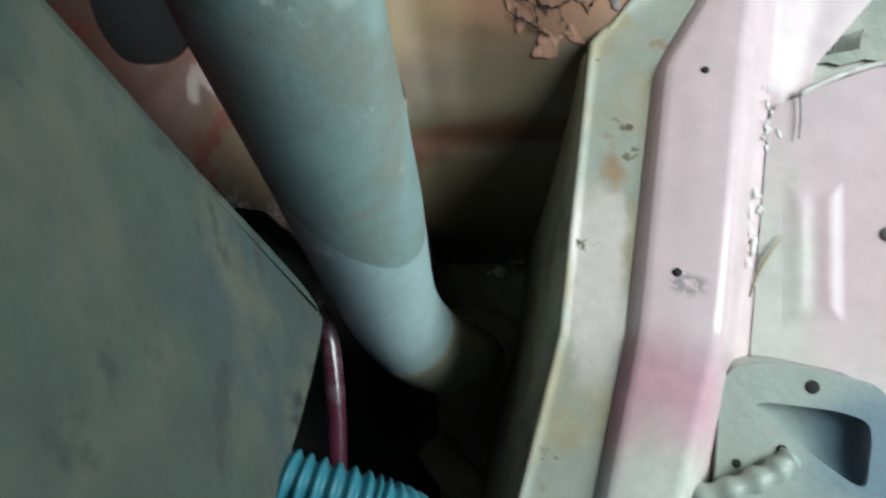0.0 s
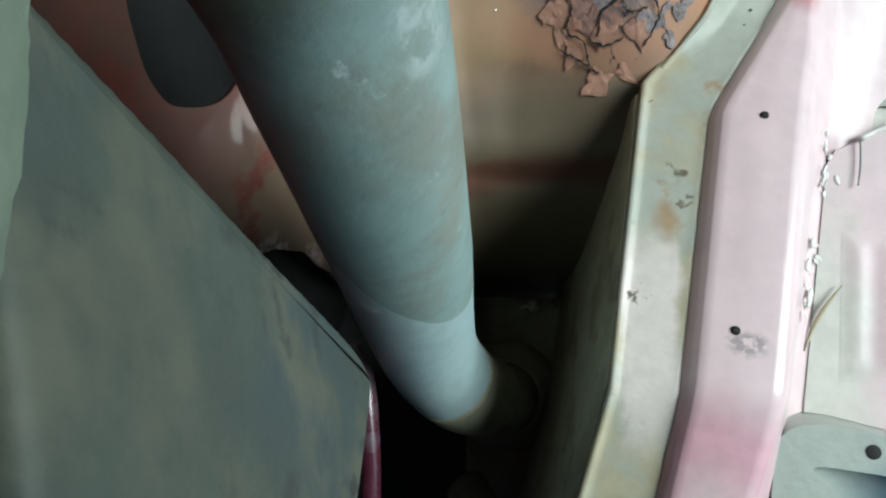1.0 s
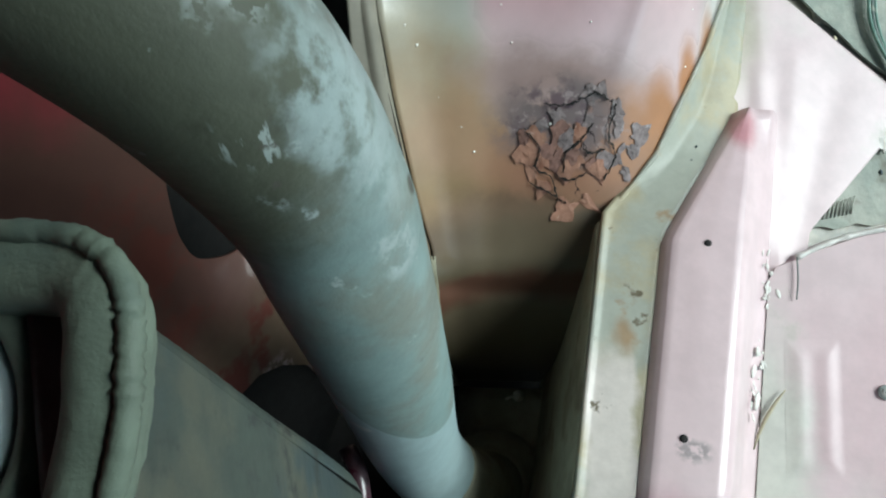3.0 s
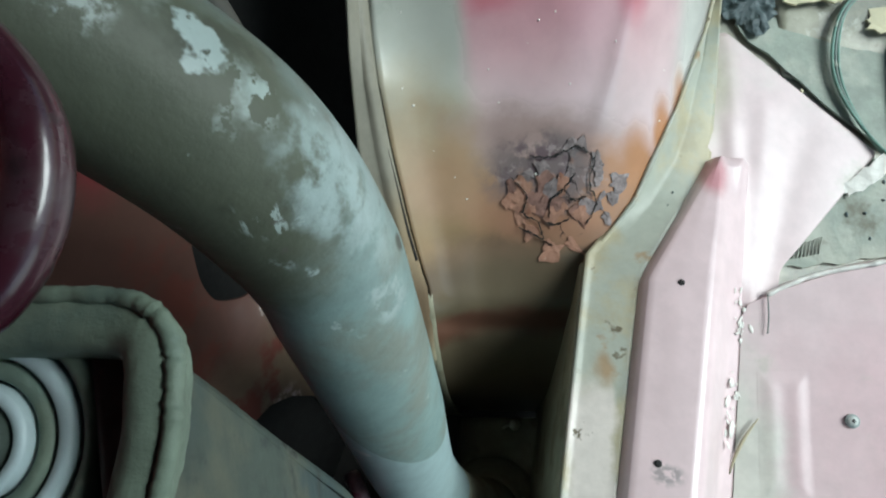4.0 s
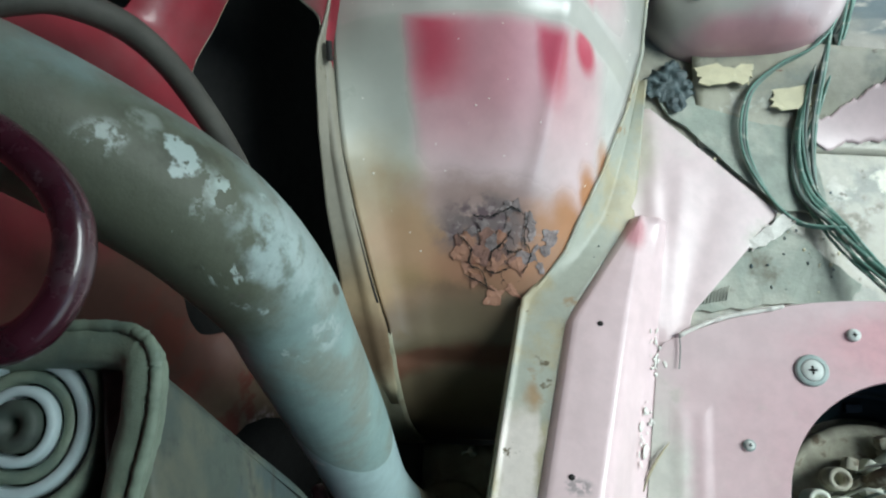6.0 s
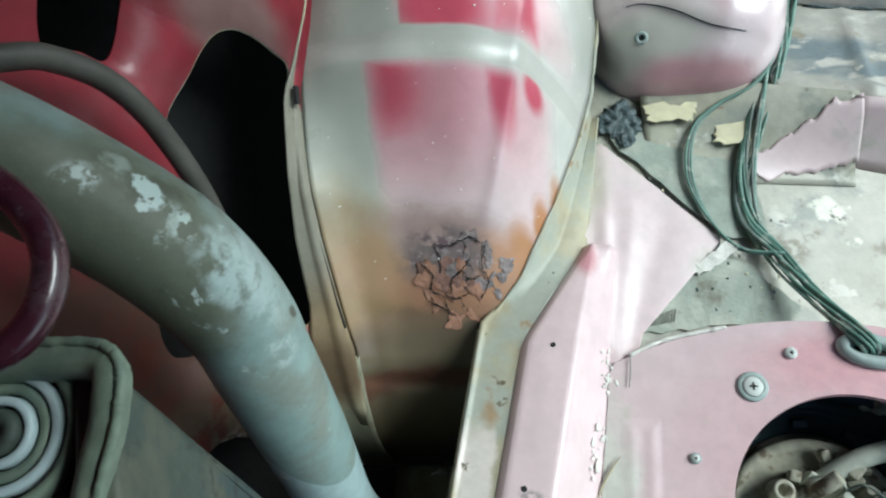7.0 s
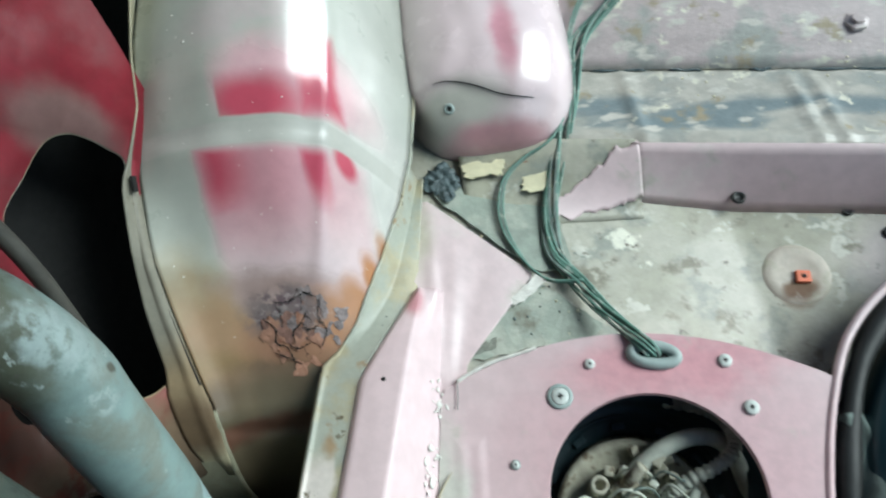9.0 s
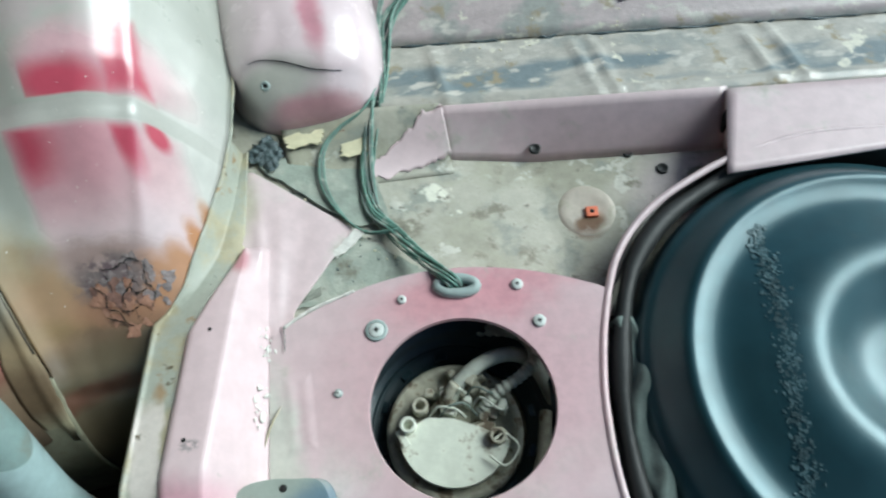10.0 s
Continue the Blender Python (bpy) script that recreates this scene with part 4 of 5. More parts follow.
def build_bushing():
    """The bracket loop on the arm with its rubber bush."""
    outer = smoothed([(-0.15, 0.054, 0.272), (-0.115, 0.0595, 0.276), (-0.0905, 0.0615, 0.279), (-0.0687, 0.061, 0.281), (-0.0585, 0.0575, 0.283), (-0.0535, 0.0505, 0.284), (-0.0523, 0.0415, 0.284), (-0.0533, 0.033, 0.282), (-0.0565, 0.0215, 0.279), (-0.0605, 0.008, 0.274), (-0.066, -0.012, 0.268), (-0.075, -0.04, 0.26)], 6)
    centre = Vector((-0.102, 0.022, 0.272))
    prof = [(0.0012, -0.008), (-0.0002, -0.004), (0.0008, -0.0005), (0.0025, 0.0), (0.006, 0.0008), (0.0095, 0.0), (0.0112, -0.002), (0.0118, -0.006), (0.0118, -0.02)]
    bm = bmesh.new()
    rings = []
    for i, p in enumerate(outer):
        d = outer[min(i + 1, len(outer) - 1)] - outer[max(i - 1, 0)]
        inward = Vector((d.y, -d.x, 0)).normalized()
        if inward.dot(centre - p) < 0:
            inward.negate()
        rough = 0.0006 * noise.noise((i * 0.9, 0, 4))
        rings.append([bm.verts.new(p + inward * (a + (rough if a < 0.003 else 0)) + Vector((0, 0, b))) for a, b in prof])
    for a, b in zip(rings, rings[1:]):
        for k in range(len(prof) - 1):
            bm.faces.new((a[k], b[k], b[k + 1], a[k + 1]))
    part("bracket_loop", bm, M["loop"], ARM, "rounded grey-green bracket loop")
    weld = [p + Vector((-0.0006, -0.0004, -0.0008 + 0.0005 * noise.noise((i * 1.7, 3, 0)))) for i, p in enumerate(outer)]
    part("weld_bead", sweep(smoothed(weld[8:54], 2), lambda t: 0.0019 + 0.0006 * noise.noise((t * 60, 0, 1)), 8), M["loop"], ARM, "rough flame-cut edge")
    part("web_plate", sheet(10, 10, lambda u, v: Vector((lerp(-0.17, -0.064, u), lerp(-0.08, 0.03, v), 0.246 + 0.004 * u))), M["arm"], ARM, "dark plate behind the bush", solid=0.003)
    b = facing((-0.1005, 0.033, 0.273), (0.12, -0.06, 1.0))
    part("housing", lathe([(0.0222, -0.004), (0.0228, 0.0), (0.0245, 0.001), (0.0262, 0.0), (0.0272, -0.004), (0.0272, -0.02)], 56, b), M["loop"], ARM, "grey-green bush housing ring")
    part("bush_rubber", lathe([(0.0, -0.006), (0.0205, -0.006), (0.0215, -0.003), (0.0225, -0.004), (0.0225, -0.02)], 56, b), M["rubber"], ARM, "black rubber bush")
    part("outer_sleeve", lathe([(0.0168, -0.008), (0.0171, -0.001), (0.0178, 0.0), (0.0200, 0.0), (0.0206, -0.001), (0.0208, -0.008)], 56, b), M["white"], ARM, "pale blue-white plastic sleeve")
    part("spacer", lathe([(0.0122, -0.008), (0.0126, -0.002), (0.0134, -0.001), (0.0160, -0.001), (0.0164, -0.008)], 56, b), M["loop"], ARM, "grey spacer ring")
    part("inner_sleeve", lathe([(0.0084, -0.008), (0.0086, 0.0), (0.0092, 0.0008), (0.0110, 0.0008), (0.0116, 0.0), (0.0118, -0.008)], 56, b), M["white"], ARM, "pale blue-white inner sleeve")
    part("bolt_head", lathe([(0.0, 0.0005), (0.0024, 0.0005), (0.003, 0.003), (0.0066, 0.003), (0.0076, 0.0015), (0.0076, -0.008)], 32, b), M["arm"], ARM, "dull bolt with a hollow centre")


build_bushing()


def hose(name, points, radius, mat, label, category="hose", n=8, closed=False, seg=14):
    return tagged(part(name, sweep(smoothed(points, n, closed), radius, seg, closed), mat), label, category)


hose("looped_hose", [(-0.15, 0.128, 0.345), (-0.118, 0.1165, 0.332), (-0.0935, 0.1065, 0.318), (-0.0775, 0.0955, 0.312), (-0.0685, 0.084, 0.309), (-0.0663, 0.072, 0.307), (-0.0695, 0.06, 0.306), (-0.0785, 0.0515, 0.306), (-0.094, 0.05, 0.308), (-0.12, 0.056, 0.312)], 0.0052, M["hose_red"], "glossy dark red rubber hose bent into a loop", seg=20)
hose("thin_hose", [(-0.2, 0.12, 0.32), (-0.16, 0.142, 0.306), (-0.135, 0.16, 0.297), (-0.1216, 0.171, 0.287), (-0.1154, 0.178, 0.2757), (-0.107, 0.182, 0.256), (-0.1008, 0.1795, 0.2353), (-0.0955, 0.1707, 0.212), (-0.0915, 0.1595, 0.189), (-0.0915, 0.149, 0.163), (-0.0905, 0.135, 0.135), (-0.089, 0.12, 0.105), (-0.092, 0.1, 0.05), (-0.1, 0.08, -0.03), (-0.1, 0.06, -0.14)], 0.0055, M["hose_dark"], "dusty dark rubber hose behind the tube")
hose("purple_pipe", [(-0.09, 0.012, 0.03), (-0.083, 0.0, 0.033), (-0.08, -0.02, 0.032), (-0.079, -0.043, 0.029), (-0.08, -0.075, 0.02), (-0.085, -0.12, -0.02), (-0.09, -0.15, -0.14)], 0.0046, M["hose_red"], "glossy dark purple pipe in the dark well", "pipe")


def build_corrugated():
    path = smoothed([(-0.066, -0.03, 0.168), (-0.052, -0.035, 0.168), (-0.036, -0.040, 0.165), (-0.026, -0.046, 0.158), (-0.012, -0.066, 0.12), (-0.008, -0.085, 0.04), (-0.01, -0.1, -0.11)], 40)
    n = len(path)
    return tagged(part("corrugated_hose", sweep(path, lambda t: 0.0062 + 0.0009 * math.sin(t * n * 0.75), 16), M["blue"]), "blue ribbed plastic conduit", "conduit")


build_corrugated()
hose("grey_conduit", [(-0.05, -0.07, -0.1), (-0.035, -0.085, -0.088), (-0.02, -0.095, -0.09), (0.0, -0.1, -0.11)], 0.012, M["ledge"], "short grey conduit on the lower ledge", "conduit")


def build_clip():
    c = empty("wire_clip", "small pale plastic clip on the dark ledge", "clip", at=(-0.009, 0.039, -0.104))
    part("clip_post", lathe([(0.0, 0.014), (0.002, 0.014), (0.0024, 0.01), (0.0016, 0.008), (0.0018, 0.0), (0.004, -0.002), (0.004, -0.004)], 12), M["cream"], c)
    part("clip_arm", sweep(smoothed([(-0.002, 0, 0.004), (-0.006, -0.001, 0.005), (-0.008, -0.002, 0.001)], 5), 0.0009, 8), M["cream"], c)


build_clip()


# ---- things on the floor ----
def build_screw(at, head=0.0085, washer=0.0, name="floor_screw", label="pale cross-head screw in the pink floor panel"):
    s_ = empty(name, label, "screw", group="floor screws", at=at)
    if washer:
        part("washer", lathe([(0.0, 0.0), (washer, 0.0), (washer, 0.0012), (washer * 0.9, 0.002), (head * 1.02, 0.002)], 28), M["washer"], s_, "grey rubber washer")
    part("screw_head", lathe([(0.0, 0.0026), (head * 0.35, 0.0027), (head * 0.85, 0.0025), (head, 0.0016), (head, 0.0)], 24), M["zinc"], s_)
    bm = block((head * 0.75, head * 0.17, 0.0006), Matrix.Translation((0, 0, 0.00265)))
    block((head * 0.17, head * 0.75, 0.0006), Matrix.Translation((0, 0, 0.00275)), bm=bm)
    part("cross_slot", bm, M["dark"], s_, "dark cross recess", smooth=False)
    return s_


build_screw((0.212, 0.090, 0.004), 0.0068, 0.0098)
build_screw((0.349, 0.064, 0.004), 0.0056, 0.0, label="cream cross-head screw in the pink floor panel")
build_screw((0.340, 0.101, 0.004), 0.0052, 0.0, label="small pale screw near the panel edge")
build_screw((0.239, 0.112, 0.004), 0.0040, 0.0, label="small rusty screw near the panel edge")
build_screw((0.171, 0.0445, 0.004), 0.0027, 0.0036, label="small grey stud in the pink floor panel")


def build_grommet():
    g = empty("grommet", "grey oval rubber grommet for the wires", "grommet", at=(0.2885, 0.1125, 0.004))
    g.rotation_euler = (0, 0, radians(-14))
    ring = [Vector((0.017 * math.cos(a), 0.0072 * math.sin(a), 0.0015)) for a in np.linspace(0, 6.283, 37)[:-1]]
    part("rim", sweep(ring, 0.0046, 10, True), M["washer"], g)
    part("opening", lathe([(0.0, 0.0012), (0.0155, 0.0012)], 28, Matrix.Diagonal((1, 0.4, 1, 1))), M["dark"], g, "dark opening")


build_grommet()


def build_wires():
    base = [(0.290, 0.111, 0.0), (0.283, 0.120, 0.012), (0.262, 0.155, -0.004), (0.245, 0.188, -0.012), (0.231, 0.217, -0.014), (0.235, 0.259, -0.012), (0.251, 0.309, -0.004), (0.267, 0.352, 0.0), (0.281, 0.401, 0.0), (0.296, 0.437, 0.004), (0.33, 0.47, 0.01), (0.4, 0.53, 0.03)]
    rng = random.Random(2)
    for k in range(11):
        ph = rng.uniform(0, 6)
        pts = []
        for i, (x, y, z) in enumerate(base):
            d = 0.0068 if i > 2 else 0.005
            pts.append((x + d * math.cos(ph + i * 0.9 + k * 1.26), y + 0.5 * d * math.sin(ph + i * 0.6), z + 0.5 * d * math.sin(ph + i * 0.9 + k * 1.26)))
        tagged(hose("wire", pts, 0.0011 if k % 3 else 0.0016, M["wire"] if k % 4 != 2 else M["tape"], "dusty green insulated wire running to the grommet", "wire", seg=8), group="floor wires")
    branch = [(0.246, 0.186, -0.010), (0.217, 0.193, -0.010), (0.2, 0.222, -0.008), (0.193, 0.254, -0.006), (0.199, 0.289, -0.003), (0.217, 0.308, 0.0), (0.242, 0.322, 0.002), (0.262, 0.352, 0.003), (0.279, 0.401, 0.003), (0.29, 0.45, 0.006), (0.32, 0.5, 0.02)]
    for k in range(3):
        tagged(hose("wire", [(x + 0.0022 * k * math.cos(i), y + 0.0012 * math.sin(i + k), z + 0.001 * k) for i, (x, y, z) in enumerate(branch)], 0.001, M["tape"] if k == 1 else M["wire"], "thin grey-green wire branching across the mat", "wire", seg=8), group="floor wires")


build_wires()


def torn(name, outline, z, mat, label, category="patch", seed=1, ragged=0.0025, solid=0.0015, n=8):
    rng = random.Random(seed)
    loop = []
    for i, a in enumerate(outline):
        b = outline[(i + 1) % len(outline)]
        for k in range(n):
            t = k / n
            loop.append((lerp(a[0], b[0], t) + rng.uniform(-ragged, ragged), lerp(a[1], b[1], t) + rng.uniform(-ragged, ragged)))
    def place(p):
        h = z if z is not None else floor_z(*p) + 0.0035
        return Vector((p[0], p[1], h + 0.0006 * noise.noise((p[0] * 150, p[1] * 150, seed))))
    return tagged(part(name, holed(loop, [], place), mat, smooth=False, solid=solid), label, category)


FIRST_MAT = torn("sound_mat", [(0.146, 0.128), (0.208, 0.199), (0.262, 0.152), (0.25, 0.139), (0.2, 0.136)], None, M["mat"], "grey-green bitumen mat with ragged edges", "mat", 1, 0.0015)
torn("sound_mat", [(0.132, 0.283), (0.21, 0.205), (0.245, 0.2), (0.24, 0.262), (0.215, 0.285), (0.17, 0.295)], None, M["mat"], "dirty olive bitumen mat beside the gusset", "mat", 2, 0.0015)
for k in range(9):
    x = 0.151 + 0.0022 * k
    part("mat_ridge", sweep([Vector((x, 0.1335 + 0.0005 * k, floor_z(x, 0) + 0.0042)), Vector((x + 0.003, 0.141 + 0.0008 * k, floor_z(x, 0) + 0.0042))], 0.0004, 6), M["mat"], FIRST_MAT)
torn("sealant_patch", [(0.184, 0.178), (0.190, 0.172), (0.219, 0.190), (0.214, 0.199)], -0.008, M["seal"], "cream sealant smear along the mat edge", "sealant", 3, 0.0015)
torn("torn_tape", [(0.160, 0.313), (0.200, 0.309), (0.196, 0.295), (0.165, 0.297)], 0.0, M["paper"], "torn cream tape on the floor", "tape", 4)
torn("torn_tape", [(0.213, 0.299), (0.248, 0.301), (0.244, 0.278), (0.214, 0.279)], -0.008, M["paper"], "torn cream tape under the wires", "tape", 5)
torn("rust_patch", [(0.17, 0.325), (0.235, 0.325), (0.22, 0.306), (0.165, 0.308)], -0.004, M["rust_brown"], "brown rust stain under the dome", "rust", 6, 0.002)


def build_tar():
    def f(u, v):
        a, b = 2 * math.pi * u, v * math.pi / 2
        r = 0.021 * math.cos(b) ** 0.5 * (0.95 + 0.6 * noise.noise((math.cos(a) * 1.1, math.sin(a) * 1.1, 3)) + 0.25 * noise.noise((math.cos(a) * 6, math.sin(a) * 6, 3 + v)))
        x, y = r * math.cos(a) * 0.85, r * math.sin(a)
        return Vector((0.141 + x, 0.298 + y, 0.001 + 0.002 * math.sin(b) + 0.0035 * noise.noise((x * 190, y * 190, 1))))
    return tagged(part("tar_lump", sheet(48, 14, f), M["tar"], smooth=False), "lump of crumpled dark tar sealant in the corner", "sealant")


build_tar()


def build_sealant_drips():
    rng = random.Random(8)
    bm = bmesh.new()
    for x, y, n in ((0.1185, 0.107, 12), (0.1195, 0.09, 14), (0.1125, 0.062, 8), (0.108, 0.043, 9)):
        for k in range(n):
            r = rng.uniform(0.0006, 0.002) * (1.4 if k < 2 else 0.6)
            px, py = x + rng.gauss(0, 0.0022), y + rng.gauss(0, 0.0055)
            bmesh.ops.create_icosphere(bm, subdivisions=2, radius=r, matrix=Matrix.Translation((px, py, 0.0042 + max(0, (x_foot(py) - px)) * 1.4)) @ Matrix.Rotation(rng.uniform(-0.5, 0.5), 4, "Z") @ Matrix.Rotation(radians(52) if px < x_foot(py) else 0, 4, "Y") @ Matrix.Diagonal((1, rng.uniform(0.9, 2.4), 0.3, 1)))
    tagged(part("sealant_drips", bm, M["seal"]), "glossy white sealant drips beside the rail", "sealant", kind="stuff")
    bead = [Vector((x, arc_y(x) + 0.001 + 0.001 * math.sin(90 * x), 0.005)) for x in np.linspace(0.135, 0.2, 50)]
    tagged(part("sealant_bead", sweep(bead, lambda t: 0.0014 + 0.0007 * noise.noise((t * 14, 0, 3)), 8), M["seal"]), "ragged white sealant bead on the panel edge", "sealant")
    scratch = [Vector((x, y, 0.006)) for x, y in ((0.135, 0.112), (0.1345, 0.1), (0.133, 0.09))]
    tagged(part("sealant_string", sweep(smoothed(scratch), 0.0004, 6), M["tape"]), "thin dark sealant string on the floor", "sealant")
    dirt = [Vector((x, y, 0.0065)) for x, y in ((0.124, 0.045), (0.117, 0.036), (0.111, 0.026), (0.107, 0.016))]
    tagged(part("dirt_seam", sweep(smoothed(dirt), lambda t: 0.0003 + 0.0007 * math.sin(3.14 * t), 6), M["flange"]), "dirty grey seam line on the floor", "dirt")


build_sealant_drips()


def build_rib():
    def f(u, v):
        x, y = lerp(0.126, 0.153, u), lerp(0.003, 0.07, v)
        e = min(1, 3 * u, 3 * (1 - u), 6 * v, 6 * (1 - v))
        e = e * e * (3 - 2 * e)
        dip = math.exp(-((u - 0.5) / 0.2) ** 2) * min(1, 7 * v, 7 * (1 - v))
        return Vector((x - 0.004 * (1 - v), y, 0.0041 + 0.0010 * e - 0.0007 * dip * e))
    return tagged(part("floor_rib", sheet(30, 40, f), M["pink"]), "pressed stiffening rib in the pink floor", "rib", kind="structure")


build_rib()


def build_bracket():
    b = empty("mounting_bracket", "grey-green pressed steel bracket bolted to the floor", "bracket")
    outline = [(0.078, -0.095), (0.081, -0.068), (0.0825, -0.0515), (0.0853, -0.0262), (0.0892, -0.0169), (0.0985, -0.0133), (0.1143, -0.0139), (0.1319, -0.0178), (0.146, -0.0212), (0.1525, -0.03), (0.155, -0.05), (0.157, -0.095)]
    loop = [(p.x, p.y) for p in smoothed([(x, y, 0) for x, y in outline], 5)]
    dip = [(p.x, p.y) for p in smoothed([(0.0995, -0.0300, 0), (0.118, -0.0305, 0), (0.135, -0.0333, 0), (0.1435, -0.0385, 0), (0.1425, -0.052, 0), (0.139, -0.062, 0), (0.126, -0.054, 0), (0.113, -0.043, 0)], 5, True)]
    part("plate", holed(loop, [dip], lambda p: Vector((p[0], p[1], 0.03))), M["bracket"], b, smooth=False, solid=0.002)
    n = len(loop)
    part("skirt", sheet(n - 1, 5, lambda u, v: Vector((*loop[round(u * (n - 1))], 0)) + Vector((0, 0, 0.0298 - 0.026 * v)) + (Vector((*loop[round(u * (n - 1))], 0)) - Vector((0.118, -0.06, 0))).normalized() * 0.003 * v * v), M["bracket"], b, "rolled bracket edge", solid=0.0015)
    part("recess", sheet(20, 20, lambda u, v: Vector((lerp(0.096, 0.147, u), lerp(-0.066, -0.027, v), 0.0295 - 0.011 * (math.sin(math.pi * u) * math.sin(math.pi * v)) ** 0.4))), M["bracket"], b, "blue-grey pressed recess")
    for x, y, r in ((0.1222, -0.0225, 0.0024), (0.0903, -0.0537, 0.0016), (0.1085, -0.048, 0.0018)):
        part("hole", lathe([(0.0, 0.0305), (r, 0.0305), (r * 1.2, 0.0303)], 16, Matrix.Translation((x, y, 0))), M["dark"], b, "dark drilled hole")
    part("cable_stub", sweep(smoothed([(0.072, -0.067, 0.033), (0.083, -0.064, 0.035), (0.094, -0.06, 0.035), (0.104, -0.056, 0.033), (0.111, -0.051, 0.03)], 6), lambda t: 0.0048 + 0.0007 * math.sin(26 * t), 16), M["bracket"], b, "pale grey cable stub")
    return b


build_bracket()


def build_plugs():
    spots = ((0.408, 0.2575, -0.036, 0.006), (0.532, 0.209, -0.05, 0.006), (0.504, 0.236, -0.05, 0.005))
    for x, y, z, r in spots:
        tagged(part("floor_plug", lathe([(0.0, 0.001), (r * 0.6, 0.001), (r * 0.75, 0.0028), (r, 0.0024), (r * 1.05, 0.0)], 20, Matrix.Translation((x, y, z - 0.002))), M["rubber"]), "small black rubber plug in the floor", "plug", group="floor plugs")
    dish = empty("drain_dish", "round pressed dish with an orange square nut", "dish", kind="structure", at=(0.441, 0.182, -0.053))
    part("dish_rim", lathe([(0.0, 0.0015), (0.018, 0.0012), (0.025, 0.0026), (0.029, 0.001), (0.032, -0.001)], 40), M["dish"], dish)
    nut = empty("square_nut", "small orange square plastic nut in the dish", "nut", at=(0.445, 0.1785, -0.050))
    bm = block((0.012, 0.011, 0.004), Matrix.Rotation(radians(-10), 4, "Z"), 0.0008)
    part("body", bm, M["orange"], nut, smooth=False)
    part("bore", lathe([(0.0, 0.0023), (0.0022, 0.0023), (0.0022, 0.001)], 14), M["dark"], nut, "dark bore")


build_plugs()


def build_dome_clip():
    c = empty("dome_clip", "small dark spring clip on the pink dome", "clip", at=(0.163, 0.347, 0.037))
    c.rotation_euler = (radians(40), 0, 0)
    part("ring", sweep([Vector((0.003 * math.cos(a), 0.0038 * math.sin(a), 0)) for a in np.linspace(0, 6.283, 17)[:-1]], 0.0011, 8, True), M["tape"], c)
    part("core", lathe([(0.0, 0.001), (0.0018, 0.001), (0.002, -0.003)], 12), M["dark"], c)


build_dome_clip()


def over_dome(x, y):
    """The place on the dome over a place of the plan."""
    px, py = abs((x - 0.195) / 0.087) ** (1 / 0.62), abs((y - 0.46) / 0.142) ** (1 / 0.62)
    r = min(1.0, math.hypot(px, py) ** 0.62)
    a = math.atan2(math.copysign(py, y - 0.46), math.copysign(px, x - 0.195))
    return dome_point(a, math.acos(r ** (1 / 0.72)))


tagged(part("dome_scratch", sweep([over_dome(lerp(0.147, 0.233, t), dome_fold(lerp(0.147, 0.233, t))) + Vector((0, -0.0003, 0.0004)) for t in np.linspace(0, 1, 48)], lambda t: 0.0003 + 0.0003 * math.sin(3.1 * t), 6), M["dark"]), "thin dark crack line across the pink dome", "crack", kind="structure")


def build_rivet():
    at = over_dome(0.158, 0.346)
    side, up = over_dome(0.162, 0.346) - at, over_dome(0.158, 0.351) - at
    n = side.cross(up).normalized()
    m = Matrix.Translation(at) @ n.to_track_quat("Z", "Y").to_matrix().to_4x4()
    r = empty("blind_rivet", "small grey blind rivet with a dark hollow in the pink dome", "rivet")
    part("flange", lathe([(0.0022, 0.0006), (0.0026, 0.0016), (0.0045, 0.0011), (0.0052, -0.0006)], 24, m), M["washer"], r)
    part("core", lathe([(0.0, 0.0005), (0.0023, 0.0006)], 16, m), M["dark"], r, "dark hollow core")
    return r


build_rivet()


